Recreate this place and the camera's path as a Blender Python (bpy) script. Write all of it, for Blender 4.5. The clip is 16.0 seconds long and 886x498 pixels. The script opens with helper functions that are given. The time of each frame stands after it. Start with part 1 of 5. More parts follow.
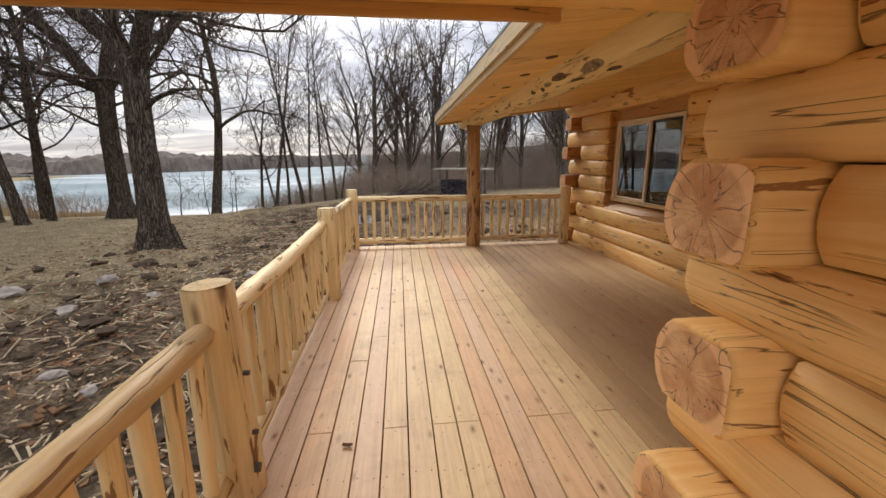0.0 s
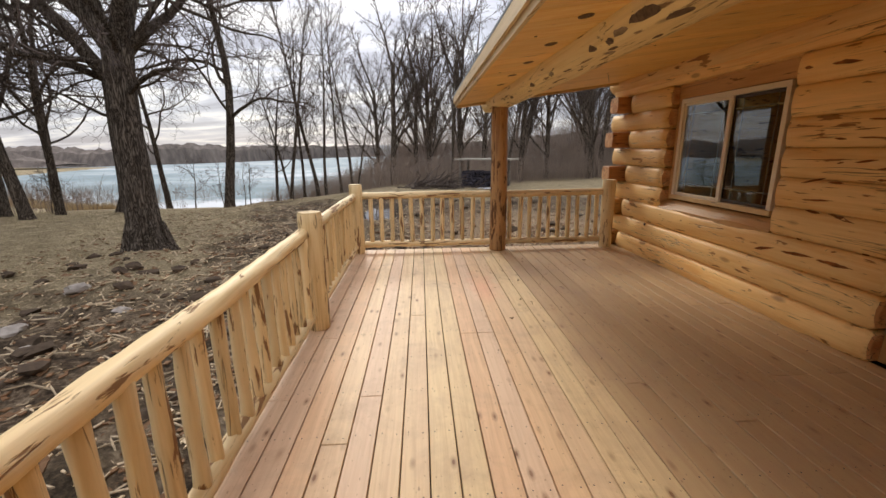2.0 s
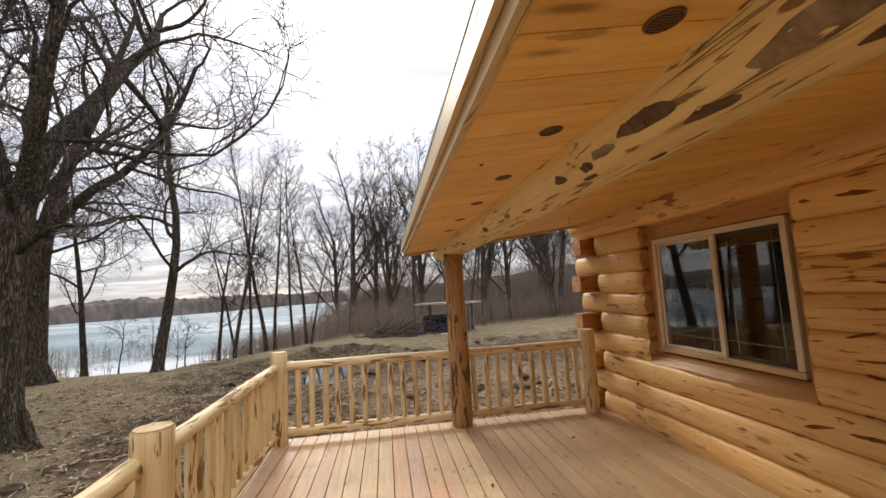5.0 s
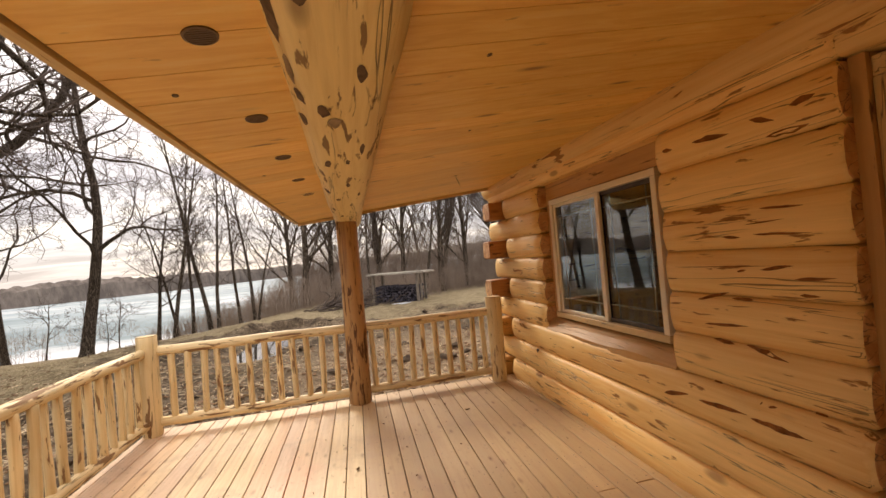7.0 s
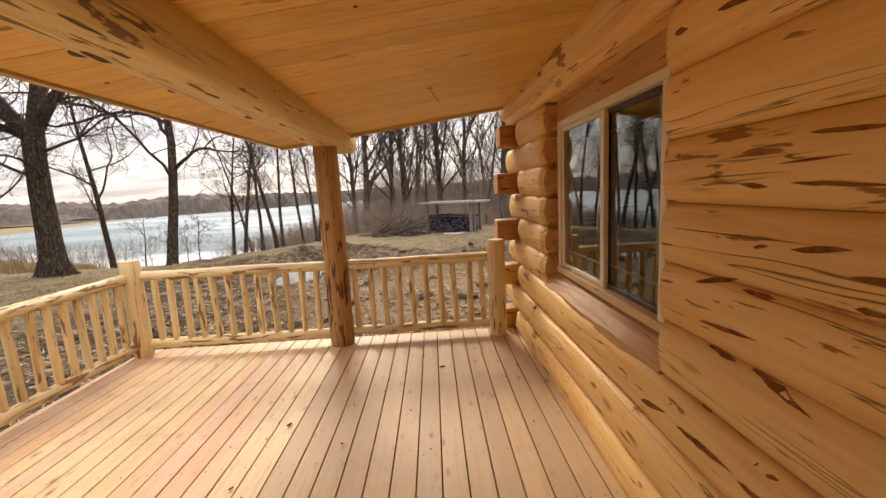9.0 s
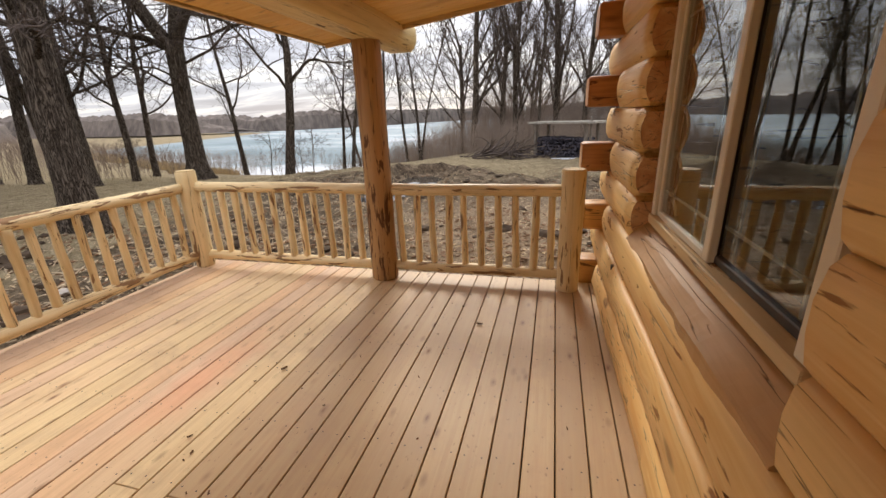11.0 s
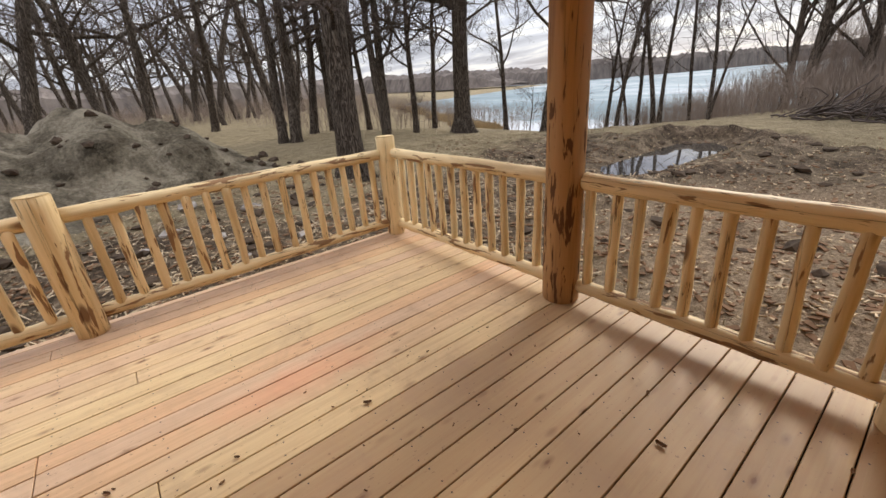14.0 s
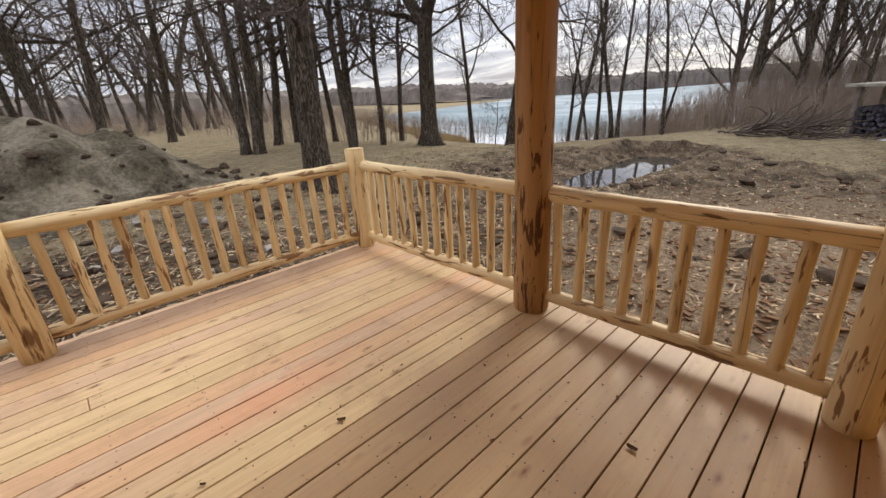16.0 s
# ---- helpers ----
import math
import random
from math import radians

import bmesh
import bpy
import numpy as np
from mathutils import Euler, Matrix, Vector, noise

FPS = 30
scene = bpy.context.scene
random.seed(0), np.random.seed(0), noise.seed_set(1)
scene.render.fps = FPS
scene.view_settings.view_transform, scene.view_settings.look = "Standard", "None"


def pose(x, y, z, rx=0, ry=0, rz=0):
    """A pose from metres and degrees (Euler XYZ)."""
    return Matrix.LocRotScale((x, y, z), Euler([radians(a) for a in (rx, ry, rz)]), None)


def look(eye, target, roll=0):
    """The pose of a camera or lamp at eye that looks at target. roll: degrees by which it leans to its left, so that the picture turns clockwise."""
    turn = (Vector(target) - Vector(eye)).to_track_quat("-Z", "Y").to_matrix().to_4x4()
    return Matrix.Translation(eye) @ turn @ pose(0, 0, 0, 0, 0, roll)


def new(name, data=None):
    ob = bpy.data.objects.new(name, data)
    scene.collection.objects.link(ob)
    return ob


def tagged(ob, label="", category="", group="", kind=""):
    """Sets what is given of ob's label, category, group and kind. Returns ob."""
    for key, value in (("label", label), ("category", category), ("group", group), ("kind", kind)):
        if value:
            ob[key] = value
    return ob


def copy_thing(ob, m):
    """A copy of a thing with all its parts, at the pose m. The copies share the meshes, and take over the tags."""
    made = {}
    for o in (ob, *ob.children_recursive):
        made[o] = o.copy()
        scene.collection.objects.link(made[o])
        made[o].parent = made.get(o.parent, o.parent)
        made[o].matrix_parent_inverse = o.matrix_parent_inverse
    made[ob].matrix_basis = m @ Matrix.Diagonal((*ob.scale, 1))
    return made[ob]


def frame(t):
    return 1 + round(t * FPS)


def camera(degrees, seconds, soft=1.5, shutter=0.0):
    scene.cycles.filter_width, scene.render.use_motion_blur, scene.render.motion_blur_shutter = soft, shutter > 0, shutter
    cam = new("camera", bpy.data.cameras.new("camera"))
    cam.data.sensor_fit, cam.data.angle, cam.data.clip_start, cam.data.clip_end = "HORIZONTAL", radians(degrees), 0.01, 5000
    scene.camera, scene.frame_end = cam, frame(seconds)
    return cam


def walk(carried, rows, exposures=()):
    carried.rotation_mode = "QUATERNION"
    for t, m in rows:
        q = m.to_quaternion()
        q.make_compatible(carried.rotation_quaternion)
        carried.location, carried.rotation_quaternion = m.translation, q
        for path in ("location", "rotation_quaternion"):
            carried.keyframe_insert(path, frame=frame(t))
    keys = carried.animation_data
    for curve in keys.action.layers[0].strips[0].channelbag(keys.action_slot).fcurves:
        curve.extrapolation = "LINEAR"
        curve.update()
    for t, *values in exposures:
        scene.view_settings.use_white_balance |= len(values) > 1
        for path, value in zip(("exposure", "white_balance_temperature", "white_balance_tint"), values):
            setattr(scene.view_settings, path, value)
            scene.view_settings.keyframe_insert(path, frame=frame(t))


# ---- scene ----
cam = camera(95.0, 16.0)
METRES, EYE, TILT, LEAN, TURN = 6.6, 1.47, 0.0, 0.0, -6.8
ROWS = [
    (0.0, 0.0, 0.0, 0.0, -0.08, -12.51, 0.38),
    (0.5, -0.0083, 0.0445, -0.0028, 0.39, -13.22, 0.66),
    (1.0, -0.0092, 0.085, -0.0001, 1.09, -13.76, 0.82),
    (1.5, 0.0037, 0.1273, -0.0004, 1.83, -14.2, 0.77),
    (2.0, 0.0043, 0.1583, -0.0023, 2.91, -13.82, 0.68),
    (2.5, -0.0058, 0.2008, -0.0008, 4.13, -11.97, 0.53),
    (3.0, -0.0023, 0.2386, 0.0028, 4.88, -8.52, 0.19),
    (3.5, 0.0024, 0.2667, 0.0126, 5.03, -3.59, -0.07),
    (4.0, -0.0084, 0.2866, 0.0156, 3.55, 1.44, 0.36),
    (4.5, -0.0043, 0.301, 0.0181, 0.83, 4.63, 1.68),
    (5.0, 0.0303, 0.3079, 0.0172, -2.04, 5.73, 3.07),
    (7.5, 0.1986, 0.3747, 0.0071, -6.27, -0.66, 4.78),
    (8.0, 0.2354, 0.3992, 0.0098, -3.7, -2.45, 4.1),
    (10.5, 0.3586, 0.5466, -0.0007, 16.89, -17.1, 2.56),
    (11.0, 0.3603, 0.5826, -0.0057, 20.72, -18.43, 1.93),
    (11.5, 0.3575, 0.6263, -0.0033, 24.35, -20.39, 1.27),
    (12.0, 0.3613, 0.6651, -0.0049, 30.43, -23.59, 2.2),
    (12.5, 0.3595, 0.6938, -0.0058, 35.29, -24.87, 3.36),
    (13.0, 0.3471, 0.7244, -0.0049, 38.99, -25.33, 2.66),
    (13.5, 0.3408, 0.7463, -0.0066, 48.42, -25.32, 3.29),
    (14.0, 0.3458, 0.7577, -0.0044, 56.74, -22.58, 4.31),
    (14.5, 0.348, 0.7592, -0.0027, 59.32, -20.18, 4.52),
    (15.0, 0.343, 0.753, -0.0023, 58.27, -20.77, 3.98),
    (15.5, 0.3438, 0.7543, -0.0046, 51.79, -23.99, 2.84),
    (16.0, 0.3441, 0.7535, -0.0031, 52.24, -21.23, 3.33),
]
DRIFT = ([0, 5, 8, 11.5, 14.5, 16], [0.035, 0.035, 0.0, -0.03, -0.05, -0.045])
walk(cam, [(t, pose(float(np.interp(t, *DRIFT)), 0, EYE, TILT, LEAN, TURN) @ pose(METRES * x, METRES * y, METRES * z, 90 + pitch, roll, yaw)) for t, x, y, z, yaw, pitch, roll in ROWS],
     [(0.0, 0.12, 6650, 10), (4.0, 0.0, 6600, 10), (5.2, 0.12, 6700, 10), (7.3, 0.50, 7700, 14), (8.2, 0.58, 7700, 14), (10.5, 0.36, 6900, 11), (12.5, 0.25, 6500, 10), (16.0, 0.15, 6500, 10)])

from mathutils.bvhtree import BVHTree

# ---- world and light: thin overcast, sun behind cloud ahead and a little to the left ----
world = bpy.data.worlds.new("world")
scene.world = world
world.use_nodes = True
SUN_EL, SUN_AZ = 34, -12
sun = new("sun", bpy.data.lights.new("sun", "SUN"))
sun.data.energy, sun.data.angle, sun.data.color = 2.0, radians(16), (1.0, 0.95, 0.86)
sun.matrix_world = look((math.sin(radians(SUN_AZ)) * 30, math.cos(radians(SUN_AZ)) * 30, math.tan(radians(SUN_EL)) * 30), (0, 0, 0))


class Nodes:
    """A small writer for node trees."""

    def __init__(self, tree):
        self.t = tree

    def put(self, node, a):
        for key, value in a.items():
            sock = node.inputs[int(key[1:])] if key[0] == "i" and key[1:].isdigit() else node.inputs[key.replace("_", " ").title()]
            if isinstance(value, bpy.types.NodeSocket):
                self.t.links.new(value, sock)
            else:
                sock.default_value = value

    def add(self, kind, **a):
        node = self.t.nodes.new("ShaderNode" + kind)
        self.put(node, a)
        return node

    def maths(self, op, a, b=0.0, c=0.0):
        node = self.t.nodes.new("ShaderNodeMath")
        node.operation = op
        self.put(node, {"i0": a, "i1": b, "i2": c})
        return node.outputs[0]

    def noise(self, vec, scale, detail=3.0, rough=0.55, distort=0.0):
        return self.add("TexNoise", vector=vec, scale=scale, detail=detail, roughness=rough, distortion=distort).outputs[0]

    def stretch(self, vec, scale, shift=(0, 0, 0)):
        return self.add("Mapping", vector=vec, scale=scale, location=shift).outputs[0]

    def ramp(self, fac, *stops):
        node = self.t.nodes.new("ShaderNodeValToRGB")
        el = node.color_ramp.elements
        while len(el) < len(stops):
            el.new(0.5)
        for e, (p, c) in zip(el, stops):
            e.position = p
            e.color = (c, c, c, 1) if isinstance(c, (int, float)) else (*c, 1)
        self.t.links.new(fac, node.inputs[0])
        return node.outputs[0]

    def mix(self, fac, a, b, how="MIX"):
        node = self.t.nodes.new("ShaderNodeMix")
        node.data_type, node.blend_type = "RGBA", how
        for value, k in ((fac, 0), (a, 6), (b, 7)):
            if isinstance(value, bpy.types.NodeSocket):
                self.t.links.new(value, node.inputs[k])
            else:
                node.inputs[k].default_value = (*value, 1) if isinstance(value, tuple) else value
        return node.outputs[2]


w = Nodes(world.node_tree)
sky = w.t.nodes.new("ShaderNodeTexSky")
sky.sky_type, sky.sun_disc = "NISHITA", False
sky.sun_elevation, sky.sun_rotation = radians(SUN_EL), radians(SUN_AZ)
up = w.add("TexCoord").outputs["Generated"]
sep = w.add("SeparateXYZ", vector=up)
den = w.maths("ADD", w.maths("MAXIMUM", sep.outputs[2], 0.0), 0.12)
flatv = w.add("CombineXYZ", x=w.maths("DIVIDE", sep.outputs[0], den), y=w.maths("DIVIDE", sep.outputs[1], den)).outputs[0]
cloud = w.noise(w.stretch(flatv, (0.8, 1.5, 1)), 1.1, 6.0, 0.55, 0.4)
grey = w.ramp(cloud, (0.36, (0.50, 0.51, 0.60)), (0.5, (0.72, 0.74, 0.84)), (0.6, (1.05, 1.04, 1.05)), (0.75, (1.25, 1.22, 1.18)))
lift = w.maths("MULTIPLY_ADD", w.maths("MAXIMUM", sep.outputs[2], 0.0), 1.5, 0.80)
grey = w.mix(1.0, grey, w.add("CombineXYZ", x=lift, y=lift, z=lift).outputs[0], "MULTIPLY")
lit = w.mix(0.85, w.mix(1.0, sky.outputs[0], (0.1, 0.1, 0.1), "MULTIPLY"), grey)
w.put(w.t.nodes["Background"], {"i0": lit, "i1": 1.0})


# ---- materials ----
def surface(name, rough=0.7):
    m = bpy.data.materials.new(name)
    m.use_nodes = True
    n = Nodes(m.node_tree)
    b = m.node_tree.nodes["Principled BSDF"]
    b.inputs["Roughness"].default_value = rough
    return m, n, b


def relief(n, b, height, strength, distance):
    bump = n.add("Bump", height=height, strength=strength, distance=distance)
    n.put(b, {"normal": bump.outputs[0]})


def shifted(n, spread=40.0):
    """Object coordinates, moved by a random step for each object."""
    rnd = n.add("ObjectInfo").outputs["Random"]
    far = n.maths("MULTIPLY", rnd, spread)
    off = n.add("CombineXYZ", x=far, y=n.maths("MULTIPLY", far, 1.7), z=far).outputs[0]
    v = n.t.nodes.new("ShaderNodeVectorMath")
    n.put(v, {"i0": n.add("TexCoord").outputs["Object"], "i1": off})
    return v.outputs[0], rnd


def peeled(name, light, mid, dark, knots=0.5, streak=0.62, rough=0.5, axis="x"):
    """Peeled softwood; the grain runs along the object's x."""
    m, n, b = surface(name, rough)
    v, rnd = shifted(n)
    if axis != "x":
        q = n.add("SeparateXYZ", vector=v).outputs
        order = (1, 0, 2) if axis == "y" else (2, 1, 0)
        v = n.add("CombineXYZ", x=q[order[0]], y=q[order[1]], z=q[order[2]]).outputs[0]
    grain = n.noise(n.stretch(v, (1.0, 22, 22)), 1.6, 5, 0.6, 0.6)
    broad = n.noise(n.stretch(v, (0.5, 2.4, 2.4)), 1.5, 3)
    col = n.ramp(n.maths("ADD", n.maths("MULTIPLY", grain, 0.5), n.maths("MULTIPLY", broad, 0.5)), (0.34, mid), (0.52, light), (0.68, tuple(min(1, c * 1.12) for c in light)))
    tone = n.ramp(rnd, (0, 0.86), (1, 1.08))
    col = n.mix(1.0, col, tone, "MULTIPLY")
    scar = n.noise(n.stretch(v, (1.9, 12, 12)), 2.0, 4, 0.55, 0.5)
    clump = n.noise(n.stretch(v, (0.8, 2.5, 2.5)), 1.0, 1)
    mask = n.ramp(n.maths("ADD", scar, n.maths("MULTIPLY", n.maths("SUBTRACT", clump, 0.5), 0.35)), (streak, 0.0), (streak + 0.035, 1.0))
    col = n.mix(n.maths("MULTIPLY", mask, 0.88), col, dark)
    vo = n.add("TexVoronoi", vector=n.stretch(v, (1.6, 5.0, 5.0)), scale=1.0).outputs["Distance"]
    kn = n.ramp(vo, (0.085, 1.0), (0.15, 0.0))
    col = n.mix(n.maths("MULTIPLY", kn, knots), col, tuple(c * 0.8 for c in dark))
    line = n.noise(n.stretch(v, (0.32, 9, 9)), 1.3, 3, 0.5, 0.3)
    crack = n.ramp(line, (0.482, 0.0), (0.489, 1.0), (0.496, 0.0))
    some = n.ramp(n.noise(n.stretch(v, (0.7, 3, 3)), 1.4, 1), (0.44, 0.0), (0.52, 1.0))
    crack = n.maths("MULTIPLY", crack, some)
    col = n.mix(n.maths("MULTIPLY", crack, 0.85), col, (0.06, 0.03, 0.012))
    n.put(b, {"base_color": col, "i2": n.maths("ADD", n.maths("MULTIPLY", mask, 0.2), rough)})
    b.inputs["Specular IOR Level"].default_value = 0.3
    h = n.maths("SUBTRACT", n.maths("ADD", n.maths("MULTIPLY", grain, 0.25), broad), n.maths("ADD", n.maths("MULTIPLY", crack, 1.2), n.maths("MULTIPLY", mask, 0.25)))
    relief(n, b, h, 0.6, 0.012)
    return m


def end_grain(name, light, dark):
    m, n, b = surface(name, 0.65)
    v, rnd = shifted(n, 3.0)
    o = n.add("TexCoord").outputs["Object"]
    s = n.add("SeparateXYZ", vector=o)
    y, z = s.outputs[1], s.outputs[2]
    r = n.maths("SQRT", n.maths("ADD", n.maths("MULTIPLY", y, y), n.maths("MULTIPLY", z, z)))
    wob = n.noise(v, 5, 2)
    ring = n.maths("SINE", n.maths("MULTIPLY", n.maths("ADD", r, n.maths("MULTIPLY", wob, 0.03)), 620))
    blotch = n.noise(v, 9, 4)
    col = n.mix(n.ramp(blotch, (0.35, 0), (0.7, 1)), light, dark)
    col = n.mix(n.maths("MULTIPLY", n.maths("ADD", ring, 1.0), 0.10), col, dark)
    ang = n.maths("ARCTAN2", y, z)
    rad = n.noise(n.add("CombineXYZ", x=n.maths("MULTIPLY", ang, 1.3), y=n.maths("MULTIPLY", rnd, 30), z=n.maths("MULTIPLY", r, 3.0)).outputs[0], 1.7, 2)
    crack = n.ramp(rad, (0.472, 0.0), (0.486, 1.0), (0.50, 0.0))
    chain = n.ramp(n.noise(n.stretch(v, (1, 1, 4)), 16, 2), (0.5, 0), (0.64, 1))
    col = n.mix(n.maths("MULTIPLY", chain, 0.35), col, dark)
    rim = n.ramp(r, (0.137, 0), (0.15, 1))
    col = n.mix(n.maths("MULTIPLY", rim, 0.6), col, tuple(min(1, c * 1.3) for c in light))
    col = n.mix(n.maths("MULTIPLY", crack, 0.8), col, (0.07, 0.035, 0.02))
    n.put(b, {"base_color": col})
    relief(n, b, n.maths("SUBTRACT", blotch, crack), 0.6, 0.01)
    return m


M_LOG = peeled("log_pine", (0.88, 0.58, 0.235), (0.78, 0.435, 0.14), (0.27, 0.105, 0.026), 0.6, 0.643)
M_LOG_END = end_grain("log_end", (0.76, 0.48, 0.24), (0.50, 0.22, 0.08))
M_SAWN = peeled("sawn_pine", (0.62, 0.34, 0.12), (0.48, 0.24, 0.075), (0.12, 0.05, 0.02), 0.5, 0.64)
M_RAIL = peeled("rail_pine", (0.79, 0.61, 0.335), (0.60, 0.41, 0.185), (0.20, 0.09, 0.034), 0.9, 0.605)
M_RAIL_END = end_grain("rail_end", (0.66, 0.50, 0.26), (0.5, 0.34, 0.15))
M_TRIM = peeled("trim_pine", (0.66, 0.47, 0.24), (0.54, 0.35, 0.15), (0.3, 0.15, 0.06), 0.3, 0.70)
# crossing logs high under the roof: their shade is painted as darker red-brown
M_CROSS_SHADE = peeled("cross_log_shade", (0.46, 0.20, 0.065), (0.34, 0.14, 0.045), (0.10, 0.035, 0.015), 0.5, 0.62)
M_SAWN_Y = peeled("sawn_pine_flush", (0.58, 0.33, 0.13), (0.47, 0.25, 0.085), (0.14, 0.06, 0.02), 0.4, 0.68, axis="y")
M_SAWN_Z = peeled("sawn_pine_upright", (0.58, 0.33, 0.13), (0.47, 0.25, 0.085), (0.14, 0.06, 0.02), 0.3, 0.70, axis="z")
M_TRIM_Z = peeled("trim_pine_upright", (0.66, 0.47, 0.24), (0.54, 0.35, 0.15), (0.3, 0.15, 0.06), 0.3, 0.70, axis="z")
M_RIM = peeled("rim_cedar", (0.70, 0.50, 0.26), (0.58, 0.38, 0.17), (0.2, 0.09, 0.04), 0.6, 0.66, axis="y")
M_FASCIA = peeled("fascia_pine", (0.70, 0.54, 0.30), (0.58, 0.42, 0.21), (0.25, 0.13, 0.05), 0.4, 0.68, axis="y")


M_POST = peeled("post_pine", (0.40, 0.225, 0.092), (0.20, 0.095, 0.038), (0.085, 0.032, 0.013), 1.0, 0.56)


STAIN = (0.88, 5.2)


def deck_material(name, stock, blend):
    m, n, b = surface(name, 0.55)
    v, rnd = shifted(n)
    grain = n.noise(n.stretch(v, (26, 1.1, 26)), 1.6, 5, 0.62, 0.5)
    broad = n.noise(n.stretch(v, (3.5, 0.45, 1)), 1.4, 3)
    tint = n.ramp(rnd, *stock)
    col = n.mix(n.ramp(grain, (0.34, 0.40), (0.6, 0.0)), tint, (0.40, 0.22, 0.11))
    col = n.mix(n.ramp(broad, (0.4, 0.0), (0.72, 0.45)), col, blend)
    pink = n.ramp(n.noise(n.stretch(v, (2.0, 0.5, 1)), 0.9, 1), (0.64, 0.0), (0.74, 0.18))
    col = n.mix(pink, col, (0.68, 0.36, 0.22))
    vo = n.add("TexVoronoi", vector=n.stretch(v, (11.0, 4.5, 1)), scale=1.0).outputs["Distance"]
    some = n.ramp(n.noise(n.stretch(v, (5.0, 1.6, 1)), 1.0, 1), (0.46, 0.15), (0.56, 1.0))
    kn = n.maths("MULTIPLY", n.ramp(vo, (0.06, 1.0), (0.11, 0.5), (0.24, 0.0)), some)
    col = n.mix(kn, col, (0.20, 0.085, 0.032))
    speck = n.ramp(n.noise(n.stretch(v, (2.0, 1.0, 1)), 34, 2, 0.5), (0.68, 0.0), (0.74, 0.6))
    col = n.mix(speck, col, (0.22, 0.11, 0.055))
    dirt = n.ramp(n.noise(n.add("NewGeometry").outputs["Position"], 2.2, 6, 0.68, 0.6), (0.48, 0.0), (0.6, 0.28), (0.72, 0.65))
    col = n.mix(dirt, col, (0.41, 0.26, 0.155))
    # rusty orange blotch on the boards, drawn out along the grain
    where = n.add("NewGeometry").outputs["Position"]
    blot = n.add("Mapping", vector=where, location=(-STAIN[0] * 4.2, -STAIN[1] * 1.3, 0), scale=(4.2, 1.3, 0)).outputs[0]
    size = n.add("VectorMath", i0=blot)
    size.operation = "LENGTH"
    reach = n.maths("ADD", size.outputs["Value"], n.maths("MULTIPLY", n.noise(where, 5.0, 3), 0.9))
    col = n.mix(n.ramp(n.maths("MULTIPLY", reach, 0.5), (0.30, 0.5), (0.62, 0.0)), col, (0.74, 0.33, 0.19))
    n.put(b, {"base_color": col})
    relief(n, b, n.maths("SUBTRACT", grain, n.maths("MULTIPLY", kn, 0.4)), 0.35, 0.004)
    return m


M_DECK = deck_material("deck_cedar", ((0.0, (0.678, 0.475, 0.263)), (0.3, (0.736, 0.541, 0.301)), (0.5, (0.659, 0.446, 0.251)), (0.75, (0.708, 0.503, 0.284)), (1.0, (0.611, 0.418, 0.238))), (0.688, 0.465, 0.284))
M_DECK_PINK = deck_material("deck_cedar_pink", ((0.0, (0.68, 0.470, 0.295)), (0.4, (0.71, 0.500, 0.315)), (1.0, (0.63, 0.430, 0.270))), (0.66, 0.445, 0.29))
M_DECK_YELLOW = deck_material("deck_cedar_yellow", ((0.0, (0.746, 0.556, 0.296)), (1.0, (0.708, 0.522, 0.275))), (0.688, 0.494, 0.268))
M_DECK_ORANGE = deck_material("deck_cedar_orange", ((0.0, (0.717, 0.451, 0.247)), (1.0, (0.708, 0.475, 0.259))), (0.708, 0.408, 0.234))
# browner boards, with some of the porch roof's shade put into their colour
M_DECK_BROWN_SHADE = deck_material("deck_cedar_brown_shade", ((0.0, (0.474, 0.314, 0.156)), (0.3, (0.562, 0.388, 0.199)), (0.6, (0.447, 0.294, 0.146)), (1.0, (0.579, 0.400, 0.209))), (0.430, 0.282, 0.146))


def plain(name, rgb, rough=0.7, var=0.25, scale=12.0, bump=0.0, metal=0.0):
    m, n, b = surface(name, rough)
    v, rnd = shifted(n, 9.0)
    f = n.noise(v, scale, 5, 0.6)
    col = n.mix(n.ramp(f, (0.3, 0.0), (0.7, 1.0)), tuple(c * (1 - var) for c in rgb), tuple(min(1, c * (1 + var)) for c in rgb))
    n.put(b, {"base_color": col, "metallic": metal})
    if rough > 0.78:
        b.inputs["Specular IOR Level"].default_value = 0.12
    if bump:
        relief(n, b, f, 0.7, bump)
    return m


M_VINYL = plain("beige_vinyl", (0.74, 0.65, 0.49), 0.4, 0.04)
M_TRACK = plain("dark_track", (0.06, 0.045, 0.035), 0.5)
M_VENT = plain("vent_metal", (0.13, 0.075, 0.035), 0.5, 0.1)
M_GRILLE = plain("grille_bar", (0.30, 0.26, 0.19), 0.4, 0.05)
# near-black, so the gloom indoors is in the colour of walls and ceiling
M_UNLIT_ROOM = plain("unlit_room", (0.05, 0.042, 0.035), 0.9)
M_DOOR = plain("door_paint", (0.62, 0.60, 0.55), 0.45, 0.04)
M_ROOF = plain("roof_metal", (0.16, 0.20, 0.24), 0.5, 0.1)
M_SUB = plain("under_deck", (0.05, 0.035, 0.025), 0.9)
M_ROCK = plain("field_stone", (0.34, 0.30, 0.26), 0.85, 0.3, 8, 0.02)
M_LEAF = plain("dead_leaf", (0.17, 0.095, 0.05), 0.8, 0.4)
M_CHIP = plain("wood_chip", (0.58, 0.45, 0.29), 0.85, 0.4, 30)
M_STICK = plain("pale_sticks", (0.42, 0.33, 0.22), 0.85, 0.4, 20)
M_CLOD = plain("clod", (0.075, 0.053, 0.036), 0.95, 0.4, 9, 0.03)
